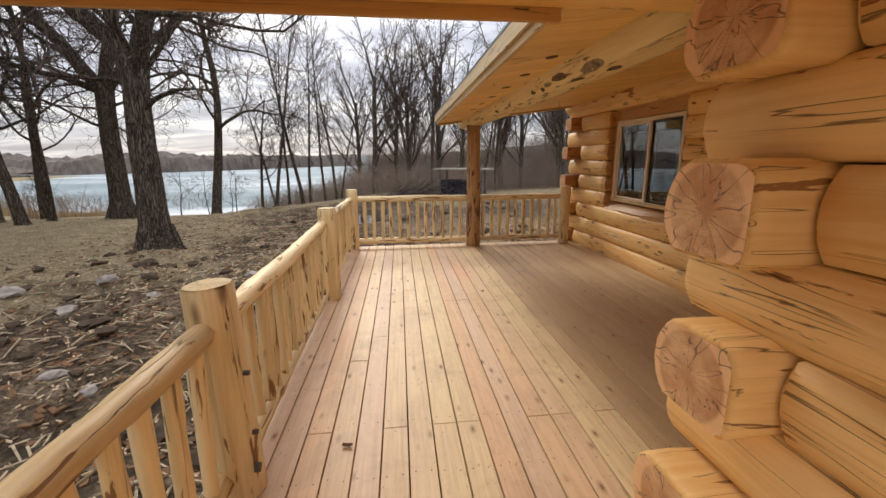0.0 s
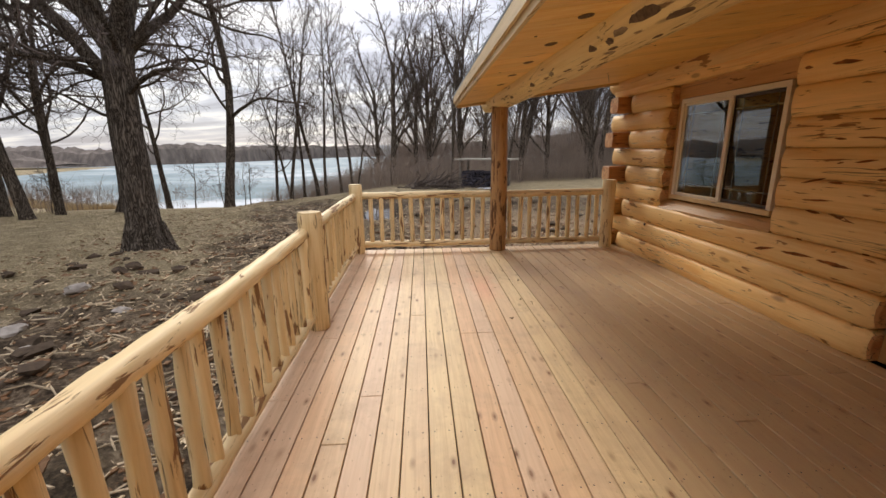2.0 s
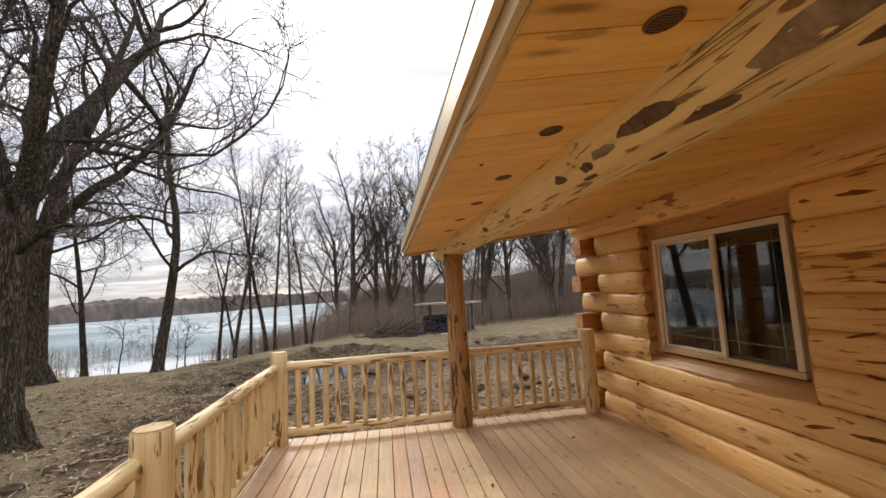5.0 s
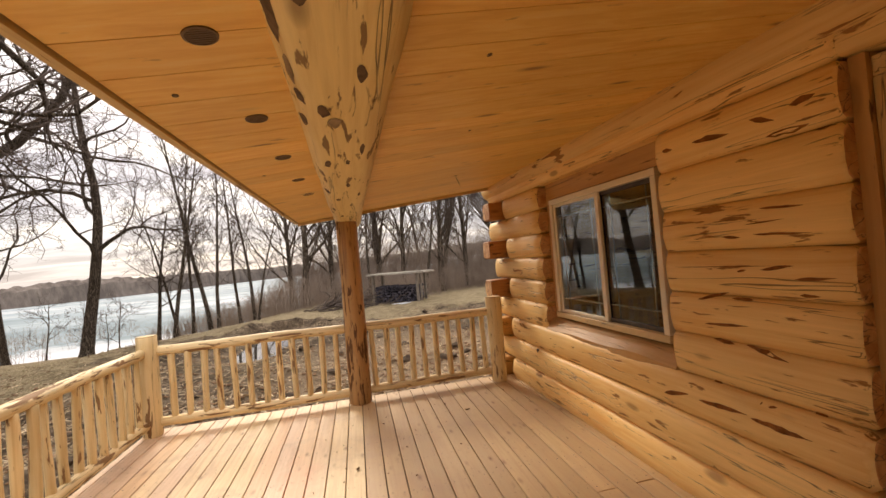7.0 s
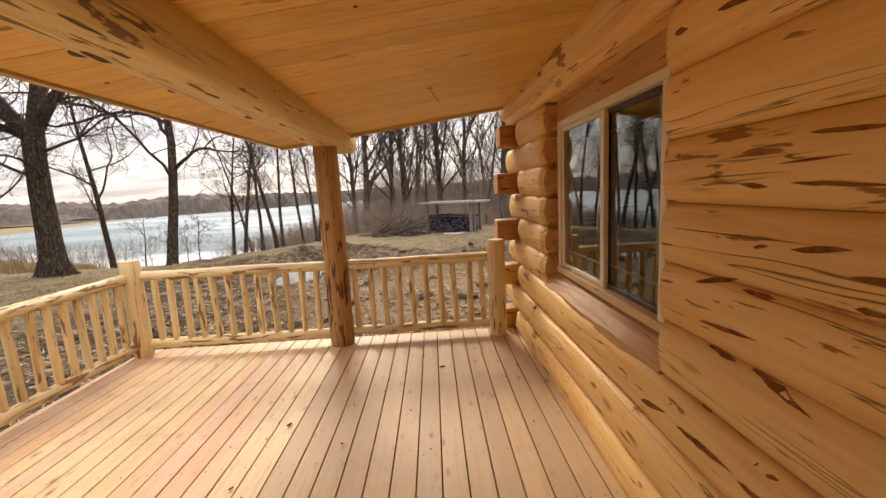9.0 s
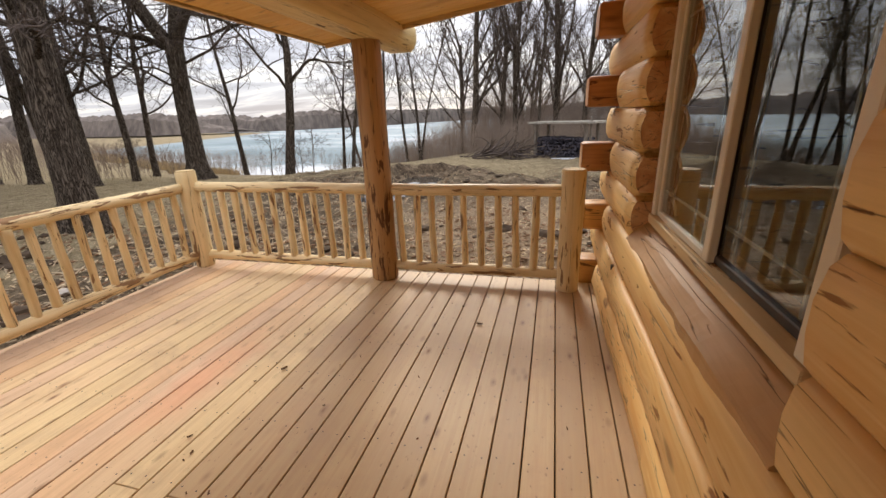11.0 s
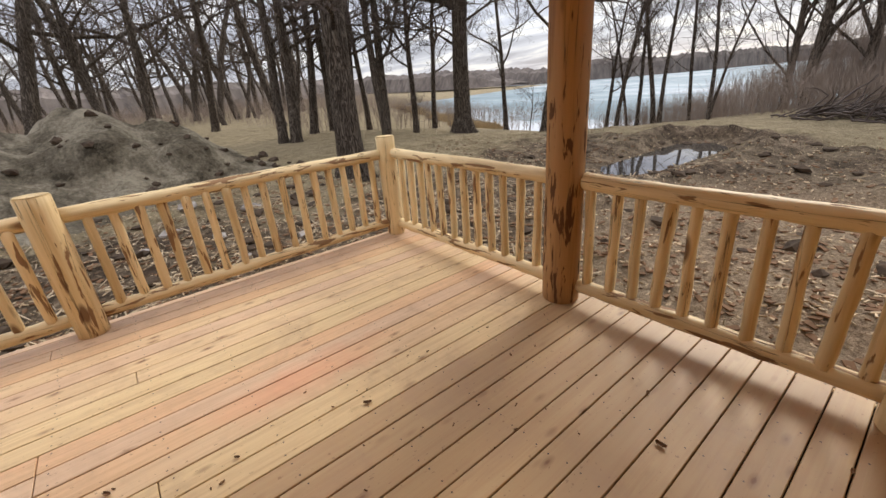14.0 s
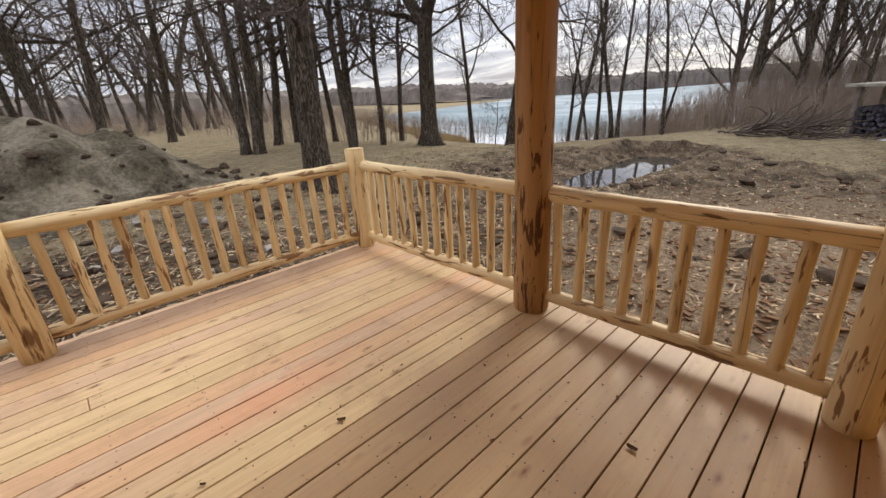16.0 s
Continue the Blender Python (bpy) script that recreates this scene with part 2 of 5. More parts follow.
M_SHED = plain("grey_boards", (0.22, 0.19, 0.16), 0.85, 0.3, 6)
M_SHED_ROOF = plain("weathered_roof_boards", (0.36, 0.33, 0.28), 0.85, 0.3, 6)
M_FIREWOOD = plain("split_wood", (0.075, 0.07, 0.085), 0.85, 0.8, 5)
M_TARP = plain("snow", (0.7, 0.72, 0.75), 0.7, 0.05)
M_BRUSH = plain("brush_stems", (0.28, 0.22, 0.175), 0.9, 0.3, 1.0)
M_TWIG = plain("twig_bark", (0.12, 0.095, 0.082), 0.9, 0.25, 2.0)
M_REED = plain("dry_reeds", (0.46, 0.35, 0.20), 0.9, 0.3, 3.0)
M_HOUSE = plain("far_house", (0.6, 0.58, 0.55), 0.8, 0.1)


def bark():
    m, n, b = surface("oak_bark", 0.92)
    b.inputs["Specular IOR Level"].default_value = 0.1
    v, rnd = shifted(n)
    f = n.noise(n.stretch(v, (11, 11, 1.5)), 1.7, 5, 0.62, 1.6)
    g = n.noise(n.stretch(v, (30, 30, 9)), 1.5, 4, 0.7)
    ridge_ = n.maths("ABSOLUTE", n.maths("MULTIPLY", n.maths("SUBTRACT", f, 0.5), 5.0))
    h = n.maths("ADD", n.maths("MINIMUM", ridge_, 1.0), n.maths("MULTIPLY", g, 0.5))
    col = n.ramp(h, (0.25, (0.03, 0.023, 0.018)), (0.55, (0.15, 0.118, 0.09)), (0.9, (0.31, 0.255, 0.20)))
    n.put(b, {"base_color": col})
    relief(n, b, h, 1.0, 0.05)
    return m


M_BARK = bark()


def ground_material():
    m, n, b = surface("spring_ground", 0.95)
    b.inputs["Specular IOR Level"].default_value = 0.1
    o = n.add("TexCoord").outputs["Object"]
    s = n.add("SeparateXYZ", vector=o)
    x, y = s.outputs[0], s.outputs[1]
    fine = n.noise(o, 26, 6, 0.7)
    med = n.noise(o, 3.2, 6, 0.65, 0.5)
    big = n.noise(o, 0.35, 4, 0.6)
    grass = n.ramp(n.maths("ADD", n.maths("MULTIPLY", fine, 0.6), n.maths("MULTIPLY", med, 0.4)), (0.36, (0.12, 0.09, 0.05)), (0.5, (0.27, 0.215, 0.128)), (0.64, (0.46, 0.37, 0.235)))
    dirt = n.ramp(n.maths("ADD", n.maths("MULTIPLY", fine, 0.45), n.maths("MULTIPLY", med, 0.55)), (0.40, (0.030, 0.021, 0.014)), (0.5, (0.115, 0.082, 0.053)), (0.62, (0.30, 0.23, 0.155)))
    # pale clay scraped up beyond the porch end
    cx, cy = n.maths("SUBTRACT", x, 2.8), n.maths("SUBTRACT", y, 9.3)
    far_ = n.maths("SQRT", n.maths("ADD", n.maths("MULTIPLY", cx, cx), n.maths("MULTIPLY", cy, cy)))
    clay = n.ramp(n.maths("MULTIPLY_ADD", n.maths("ADD", far_, n.maths("MULTIPLY", med, 2.5)), 0.1, 0.0), (0.30, 0.75), (0.46, 0.0))
    dirt = n.mix(clay, dirt, n.ramp(fine, (0.35, (0.17, 0.115, 0.07)), (0.6, (0.42, 0.31, 0.20))))
    # disturbed earth round the deck, out to some eight metres
    dx = n.maths("SUBTRACT", n.maths("ABSOLUTE", n.maths("SUBTRACT", x, 2.5)), 6.5)
    dy = n.maths("SUBTRACT", n.maths("ABSOLUTE", n.maths("SUBTRACT", y, 7.0)), 9.5)
    d = n.maths("ADD", n.maths("MAXIMUM", dx, dy), n.maths("MULTIPLY", n.maths("SUBTRACT", big, 0.5), 9.0))
    near = n.ramp(n.maths("MULTIPLY_ADD", d, 0.12, 0.5), (0.42, 1.0), (0.55, 0.0))
    col = n.mix(near, grass, dirt)
    col = n.mix(n.ramp(big, (0.45, 0.0), (0.7, 0.35)), col, (0.30, 0.245, 0.155))
    n.put(b, {"base_color": col})
    relief(n, b, n.maths("ADD", fine, med), 0.9, 0.06)
    return m


def mound_material():
    m, n, b = surface("spoil_earth", 0.95)
    b.inputs["Specular IOR Level"].default_value = 0.1
    o = n.add("TexCoord").outputs["Object"]
    f = n.noise(o, 0.9, 7, 0.66, 0.6)
    g = n.noise(o, 14, 5, 0.7)
    col = n.ramp(n.maths("ADD", n.maths("MULTIPLY", f, 0.7), n.maths("MULTIPLY", g, 0.3)), (0.38, (0.055, 0.044, 0.028)), (0.50, (0.185, 0.155, 0.108)), (0.60, (0.36, 0.31, 0.225)))
    n.put(b, {"base_color": col})
    relief(n, b, n.maths("ADD", f, g), 1.0, 0.10)
    return m


def ice_material():
    m, n, b = surface("lake_ice", 0.75)
    b.inputs["Specular IOR Level"].default_value = 0.1
    o = n.add("TexCoord").outputs["Object"]
    f = n.noise(n.stretch(o, (0.02, 0.05, 1)), 1.5, 6, 0.6, 0.4)
    g = n.noise(o, 0.4, 5, 0.6)
    col = n.ramp(n.maths("ADD", n.maths("MULTIPLY", f, 0.75), n.maths("MULTIPLY", g, 0.25)), (0.40, (0.17, 0.225, 0.245)), (0.52, (0.27, 0.325, 0.345)), (0.63, (0.44, 0.475, 0.50)))
    y = n.add("SeparateXYZ", vector=o).outputs[1]
    edge = n.ramp(n.maths("MULTIPLY_ADD", n.maths("ADD", y, n.maths("MULTIPLY", g, 16.0)), 0.02, -0.25), (0.50, 1.0), (0.58, 0.0))
    col = n.mix(edge, col, (0.56, 0.58, 0.60))
    n.put(b, {"base_color": col})
    return m


def far_material():
    m, n, b = surface("far_woods", 1.0)
    b.inputs["Specular IOR Level"].default_value = 0.1
    o = n.add("TexCoord").outputs["Object"]
    f = n.noise(n.stretch(o, (0.5, 0.5, 0.12)), 1.0, 6, 0.7)
    g = n.noise(o, 0.05, 3)
    col = n.ramp(n.maths("ADD", n.maths("MULTIPLY", f, 0.7), n.maths("MULTIPLY", g, 0.3)), (0.38, (0.10, 0.085, 0.075)), (0.55, (0.19, 0.16, 0.14)), (0.7, (0.30, 0.26, 0.22)))
    n.put(b, {"base_color": col})
    return m


def glass_material():
    m, n, b = surface("window_glass", 0.0)
    n.put(b, {"base_color": (0.9, 0.95, 0.93, 1), "transmission_weight": 1.0})
    b.inputs["IOR"].default_value = 1.6
    return m


M_GROUND, M_MOUND, M_ICE, M_FAR, M_GLASS = ground_material(), mound_material(), ice_material(), far_material(), glass_material()
M_WATER = plain("puddle_water", (0.05, 0.045, 0.04), 0.03, 0.1)


# ---- builders ----
def part(name, bm, material, parent=None, label=""):
    me = bpy.data.meshes.new(name)
    bm.to_mesh(me)
    bm.free()
    for mat in (material if isinstance(material, tuple) else (material,)):
        me.materials.append(mat)
    ob = new(name, me)
    ob.parent = parent
    if label:
        tagged(ob, label)
    return ob


def holder(name, at, label, category, group="", kind=""):
    ob = new(name)
    ob.matrix_world = Matrix.Translation(at) if not isinstance(at, Matrix) else at
    ob.empty_display_size = 0.2
    return tagged(ob, label, category, group, kind)


def box_into(bm, x0, x1, y0, y1, z0, z1, bevel=0.0):
    r = bmesh.ops.create_cube(bm, size=1, matrix=Matrix.Translation(((x0 + x1) / 2, (y0 + y1) / 2, (z0 + z1) / 2)) @ Matrix.Diagonal((x1 - x0, y1 - y0, z1 - z0, 1)))
    if bevel:
        edges = list({e for v in r["verts"] for e in v.link_edges})
        bmesh.ops.bevel(bm, geom=edges, offset=bevel, segments=1, affect="EDGES")
    return bm


def box(*a, bevel=0.0):
    return box_into(bmesh.new(), *a, bevel=bevel)


def raw(name, verts, faces, material, parent=None, mats=None, smooth=True):
    me = bpy.data.meshes.new(name)
    me.from_pydata(verts, [], faces)
    for mat in (material if isinstance(material, tuple) else (material,)):
        me.materials.append(mat)
    if mats is not None:
        me.polygons.foreach_set("material_index", mats)
    me.polygons.foreach_set("use_smooth", [smooth and (mats is None or k == 0) for k in (mats or [0] * len(faces))])
    me.update()
    ob = new(name, me)
    ob.parent = parent
    return ob


def rod(a, b, r, n=12):
    bm = bmesh.new()
    a, b = Vector(a), Vector(b)
    bmesh.ops.create_cone(bm, cap_ends=True, segments=n, radius1=r, radius2=r, depth=(b - a).length, matrix=Matrix.Translation((a + b) / 2) @ (b - a).to_track_quat("Z", "Y").to_matrix().to_4x4())
    return bm


def log_mesh(length, r, seed, top=9, bottom=9, back=9, front=9, sides=16, step=0.14, wobble=0.06, taper=0.0, chamfer=0.02, squash=1.0, bumps=0.5):
    """A hewn log along x from 0 to its length, with rounded arrises at its ends. top, bottom, back (+y) and front (-y) are the heights at which it is sawn flat."""
    n = max(3, int(length / step))
    xs = [0.0, chamfer] + [length * i / n for i in range(1, n)] + [length - chamfer, length]
    verts, faces, mats = [], [], []
    o = Vector((seed * 7.31, seed * 3.17, seed * 1.93))
    for k, x in enumerate(xs):
        inset = chamfer * 0.8 if k in (0, len(xs) - 1) else 0.0
        rr = r * (1 - taper * x / max(length, 1e-6))
        cy = noise.noise(o + Vector((x * 0.7, 0, 0))) * r * wobble * 2
        cz = noise.noise(o + Vector((x * 0.7, 9, 0))) * r * wobble * 1.2
        for j in range(sides):
            a = 2 * math.pi * (j + 0.5) / sides
            lump = 1 + wobble * noise.noise(o + Vector((x * 1.6, math.cos(a) * 1.1, math.sin(a) * 1.1))) + wobble * bumps * noise.noise(o + Vector((x * 7, math.cos(a) * 3, math.sin(a) * 3)))
            q = rr * lump - inset
            y, z = math.cos(a) * q + cy, math.sin(a) * q * squash + cz
            y = min(max(y, -front + inset), back - inset)
            z = min(max(z, -bottom + inset), top - inset)
            verts.append((x, y, z))
    for k in range(len(xs) - 1):
        for j in range(sides):
            a, b = k * sides + j, k * sides + (j + 1) % sides
            faces.append((a, b, b + sides, a + sides))
            mats.append(0)
    faces.append(tuple(range(sides))[::-1])
    faces.append(tuple((len(xs) - 1) * sides + j for j in range(sides)))
    mats += [1, 1]
    return verts, [f if i >= len(faces) - 2 else f[::-1] for i, f in enumerate(faces)], mats


def log(name, a, b, r, parent=None, material=None, end=None, roll=0.0, label="", **k):
    a, b = Vector(a), Vector(b)
    d = b - a
    verts, faces, mats = log_mesh(d.length, r, seed=round(a.x * 3.1 + a.y * 1.7 + a.z * 5.3 + r * 11, 2), **k)
    ob = raw(name, verts, faces, (material or M_LOG, end or M_LOG_END), parent, mats)
    xa = d.normalized()
    ref = Vector((0, 0, 1)) if abs(xa.z) < 0.9 else Vector((0, 1, 0))
    ya = ref.cross(xa).normalized()
    za = xa.cross(ya)
    m = Matrix((xa, ya, za)).transposed().to_4x4()
    base = parent.matrix_world.inverted() if parent else Matrix()
    ob.matrix_basis = base @ Matrix.Translation(a) @ m @ Matrix.Rotation(roll, 4, "X")
    if label:
        tagged(ob, label)
    return ob


# ---- land ----
def land(x, y):
    """Height of the ground."""
    side = min(1, max(0, (-1.0 - x) / 6.0))
    start = 19.5 - 7.0 * side + 0.5 * max(0, -16 - x)
    over = max(0, y - start)
    z = -0.26 - (0.05 + 0.045 * side) * min(over, 9) - 0.10 * max(0, over - 9 + 0.0) - 0.075 * side * max(0, over - 7)
    z = max(z, -2.6)
    z += 0.10 * noise.noise(Vector((x * 0.13, y * 0.13, 0))) + 0.05 * noise.noise(Vector((x * 0.5, y * 0.5, 3)))
    near = max(0, 1 - max(0, math.hypot((x - 2) * 0.9, (y - 8) * 0.8) - 7) / 4)
    rough = noise.noise(Vector((x * 1.3, y * 1.3, 7))) * 0.13 + noise.noise(Vector((x * 3.6, y * 3.6, 1))) * 0.08
    z += rough * near
    if y > 7.6 and x > 0.5:
        z -= 0.05 * near
    if -4 < x < 3.5 and 9.5 < y < 18:
        # rutted hollow of the puddle with its thrown-up bank
        f = min(1, max(0, (y - 12.2) / 2.9))
        d = math.hypot(x + 0.95 - 0.25 * f, y - (12.2 + 2.9 * f))
        z += (-0.34 - z) * math.exp(-(d / 1.3) ** 4)
        z += -0.17 * math.exp(-(d / (0.49 + 0.14 * f)) ** 2) + (0.02 + 0.2 * f) * math.exp(-((d - 1.3) / 0.4) ** 2) * (0.7 + noise.noise(Vector((x * 2, y * 2, 5))))
    if x > 6 and y > 12:
        z += 0.05 * min(12, x - 6)
    return z


def axis(marks):
    out = []
    for a, b, s in marks:
        out += list(np.arange(a, b - 1e-6, s))
    return out + [marks[-1][1]]


gx = axis([(-400, -100, 60), (-100, -30, 5), (-30, -12, 0.9), (-12, 9, 0.16), (9, 30, 1.0), (30, 100, 6), (100, 400, 60)])
gy = axis([(-80, -10, 14), (-10, -2, 1.0), (-2, 17, 0.16), (17, 32, 0.8), (32, 60, 6)])
gv = [(float(x), float(y), land(x, y) if y < 59 else -3.2) for y in gy for x in gx]
W = len(gx)
gf = [(j * W + i, j * W + i + 1, (j + 1) * W + i + 1, (j + 1) * W + i) for j in range(len(gy) - 1) for i in range(W - 1)]
tagged(raw("ground", gv, gf, M_GROUND), "matted dry grass lawn with dug-up bare earth round the deck", "ground", kind="structure")
# the lawn runs on under the woods to the west, beside the bay
raw_west = raw("ground_west", [(-400, 27, 0.0), (-58, 40, -2.04), (-76, 112, -2.04), (-400, 130, 0.0)], [(0, 1, 2, 3)], M_GROUND)
tagged(raw_west, "dry brown shore meadow beside the frozen bay", "ground", kind="structure")
tagged(part("water", box(-900, 900, 20, 900, -2.6, -2.05), M_ICE), "frozen lake with pale blue melting ice and white snow edge", "lake", kind="structure")
tagged(raw("puddle", [(-0.8 + 0.9 * math.cos(a), 13.7 + 2.1 * math.sin(a), -0.395) for a in [i * math.pi / 12 for i in range(24)]], [tuple(range(24))], M_WATER), "puddle of still rain water lying in the rutted earth", "puddle", kind="structure")


def ridge(name, pts, base, material, label, step=1.2, jag=1.5, out=(0, 1)):
    """A far wooded shore: a strip with depth and an uneven top."""
    verts, faces = [], []
    m = 0
    for (x0, y0, h0), (x1, y1, h1) in zip(pts, pts[1:]):
        n = max(2, int(math.hypot(x1 - x0, y1 - y0) / step))
        for i in range(n):
            f = i / n
            x, y, h = x0 + (x1 - x0) * f, y0 + (y1 - y0) * f, h0 + (h1 - h0) * f
            t = h + jag * (0.9 * noise.noise(Vector((x * 0.05, y * 0.05, 0))) + 0.25 * noise.noise(Vector((x * 0.5, y * 0.5, 5)))) + random.uniform(0, jag * 0.55)
            verts += [(x + out[0] * d, y + out[1] * d, base + t * f_) for d, f_ in ((0, 0), (2, 0.75), (5, 1.0), (14, 0))]
            m += 1
    for i in range(m - 1):
        for k in range(3):
            a = i * 4 + k
            faces.append((a, a + 4, a + 5, a + 1))
    return tagged(raw(name, verts, faces, material, smooth=False), label, "distant woods", kind="structure")


ridge("backdrop", [(-420, 150, 10), (-150, 125, 6), (-85, 118, 5), (-60, 150, 5), (-40, 215, 5.5), (0, 250, 6), (60, 262, 9), (130, 250, 15), (210, 220, 22), (330, 160, 20), (420, 60, 18)], -2.1, M_FAR, "bare grey-brown woods on the far shore of the lake", 1.0, 1.3)
ridge("backdrop", [(-420, 90, 7), (-150, 96, 6.5), (-98, 92, 4.5), (-84, 104, 0.3)], -1.5, M_FAR, "bare grey woods behind the shore meadow", 0.8, 1.2)
ridge("backdrop", [(-60, -90, 6), (-70, -30, 6), (-76, 20, 5), (-95, 62, 4.5)], -1.2, M_FAR, "dense bare grey woods behind the oaks", 0.7, 1.0, (-1, 0))
hs = random.Random(4)
for i, (x, y) in enumerate([(20, 240), (62, 249), (78, 252), (104, 245), (150, 232), (165, 226), (-20, 236), (190, 214)]):
    tagged(part("far_house", box(x, x + hs.uniform(6, 11), y, y + 6, -2, 1.2 + (i > 3) * 3, bevel=0.4), M_HOUSE), "small pale lake house on the far shore", "house", "houses on the far shore")


# ---- deck ----
XL, XD, YF, XP, XE = -0.66, -0.74, 6.83, 1.37, 3.0
floor = tagged(part("floor", box(XD + 0.01, 3.6, -6, 6.98, -0.27, -0.045), M_SUB), "dark joists and underside of the new cedar deck", "deck", kind="structure")
rim = part("trim", box(-0.03, 0, -12, 1.09, -0.25, -0.04, bevel=0.004), M_RIM)
rim.matrix_world = pose(XD - 0.005, 5.9, 0, 0, 0, -0.8)
tagged(rim, "raw cedar rim board along the deck edge", "rim board", kind="structure")
tagged(part("trim", box(XD, 3.4, 6.985, 7.012, -0.25, -0.04, bevel=0.004), M_RAIL), "raw cedar rim board along the far deck edge", "rim board", kind="structure")

# ---- log railings ----
spindles = []
for s in range(7):
    v, f, mt = log_mesh(0.66, 0.031, seed=50 + s, sides=10, step=0.05, wobble=0.18, bumps=1.1, chamfer=0.005, taper=0.08 * (s % 3) - 0.05)
    ob = raw("baluster", v, f, (M_RAIL, M_RAIL_END), None, mt)
    spindles.append(ob.data)
    bpy.data.objects.remove(ob)
rr = random.Random(11)


def railing(a, b, n, label, first, z_top=0.825, knob=(0.0, 0.0)):
    """One bay of log railing between two posts: top rail, bottom rail and n round balusters."""
    a, b = Vector((*a, 0)), Vector((*b, 0))
    d = (b - a).normalized()
    root = holder("railing", a, label, "railing", "log railing bays")
    log("top_rail", a + d * -knob[0] + Vector((0, 0, z_top)), b + d * knob[1] + Vector((0, 0, z_top + rr.uniform(-0.008, 0.008))), 0.05, root, M_RAIL, M_RAIL_END, sides=16, step=0.06, wobble=0.13, bumps=1.3, chamfer=0.012)
    log("bottom_rail", a + Vector((0, 0, 0.122)), b + Vector((0, 0, 0.122)), 0.047, root, M_RAIL, M_RAIL_END, sides=14, step=0.07, wobble=0.13, bumps=1.3, chamfer=0.01)
    span = (b - a).length
    for i in range(n):
        s = first + (span - 2 * first) * i / (n - 1)
        ob = new("baluster", spindles[rr.randrange(7)])
        ob.parent = root
        x, y = d.x * s, d.y * s
        ob.matrix_basis = pose(x + rr.uniform(-0.006, 0.006), y + rr.uniform(-0.006, 0.006), 0.142, 0, 0, 0) @ pose(0, 0, 0, rr.uniform(-1.2, 1.2), -90 + rr.uniform(-1.5, 1.5), 0) @ pose(0, 0, 0, rr.uniform(0, 360), 0, 0)
    return root


railing((XL - 0.04, 4.37), (XL - 0.02, 6.76), 16, "peeled log railing bay beside the corner post of the deck", 0.12)
railing((-0.70, 1.74), (XL - 0.04, 4.22), 16, "peeled log railing bay between two round posts", 0.11, knob=(0.0, 0.05))
railing((-0.73, -1.2), (-0.735, 1.60), 18, "peeled log railing bay let into a thick post", 0.12, z_top=0.805, knob=(0.0, 0.05))
railing((XL + 0.08, YF + 0.02), (XP - 0.11, YF + 0.02), 12, "peeled log railing bay across the open deck end", 0.12, knob=(0.02, 0.0))
railing((XP + 0.12, YF + 0.02), (XE - 0.07, YF + 0.02), 10, "peeled log railing bay under the porch roof", 0.07)


def post(x, y, h, r, label, category="post", group="log posts of the railing", wood=M_RAIL, lean=0.0, **k):
    ob = log("log_post", (x - lean / 2, y, 0), (x + lean / 2, y, h), r, None, wood, M_RAIL_END, sides=20, step=0.08, wobble=0.06, chamfer=0.012, roll=40, **k)
    return tagged(ob, label, category, group)


post(-0.70, 1.67, 0.985, 0.096, "thick peeled log post with sawn top and dark knot", lean=-0.04)
for kz, ky, kr in ((0.62, 1.60, 0.011), (0.17, 1.60, 0.02), (0.33, 1.62, 0.011)):
    tagged(part("post_knot", rod((-0.60, ky, kz), (-0.578, ky, kz), kr), M_TRACK), "dark open knot hole in the thick deck post", "knot", "knots of the post")
post(XL, 4.29, 0.985, 0.094, "round peeled log post with sawn top between two railing bays")
post(XL, YF, 0.99, 0.09, "peeled log corner post where two railings meet")
post(XE, YF - 0.01, 1.0, 0.088, "peeled log end post beside the crossed log ends of the cabin", taper=-0.05)
porch_post = post(XP, YF, 2.02, 0.12, "tall round log post with dark bark scars carrying the porch beam", "post", "porch posts", M_POST, taper=0.06)

# ---- cabin walls ----
P = 0.242
Z0 = -0.02
LR = 0.148


def wall_log(parent, a, b, z, r=LR, **k):
    return log("wall_log", (*a, z), (*b, z), r, parent, top=P / 2 - 0.0015, bottom=P / 2 - 0.0015, **{"sides": 24, "step": 0.12, "wobble": 0.035, "squash": 1.3, **k})


# window wall, its outer face at x = 3.25
east = part("wall_east", box(3.46, 3.6, 1.1, 2.2, -0.1, 2.45), M_SAWN)
bm = bmesh.new()
box_into(bm, 3.46, 3.6, 3.23, 4.44, -0.1, 2.45)
box_into(bm, 3.46, 3.6, 5.92, 7.1, -0.1, 2.45)
box_into(bm, 3.46, 3.6, 4.44, 5.92, -0.1, 0.82)
box_into(bm, 3.46, 3.6, 4.44, 5.92, 2.0, 2.45)
box_into(bm, 3.46, 3.6, 2.21, 3.23, 2.06, 2.45)
box_into(bm, 3.46, 3.6, 1.1, 2.21, -0.1, 2.45)
bm.to_mesh(east.data)
bm.free()
tagged(east, "honey-coloured hewn log wall with a sliding window and a door", "log wall", kind="structure")
RY0, RY1, RZ0, RZ1 = 4.33, 6.00, 0.74, 2.16
DY0, DY1 = 2.1, 3.36
north = tagged(part("wall_north", box(3.6, 8, 6.98, 7.1, -0.1, 2.45), M_SAWN), "far end wall of the log cabin", "log wall", kind="structure")
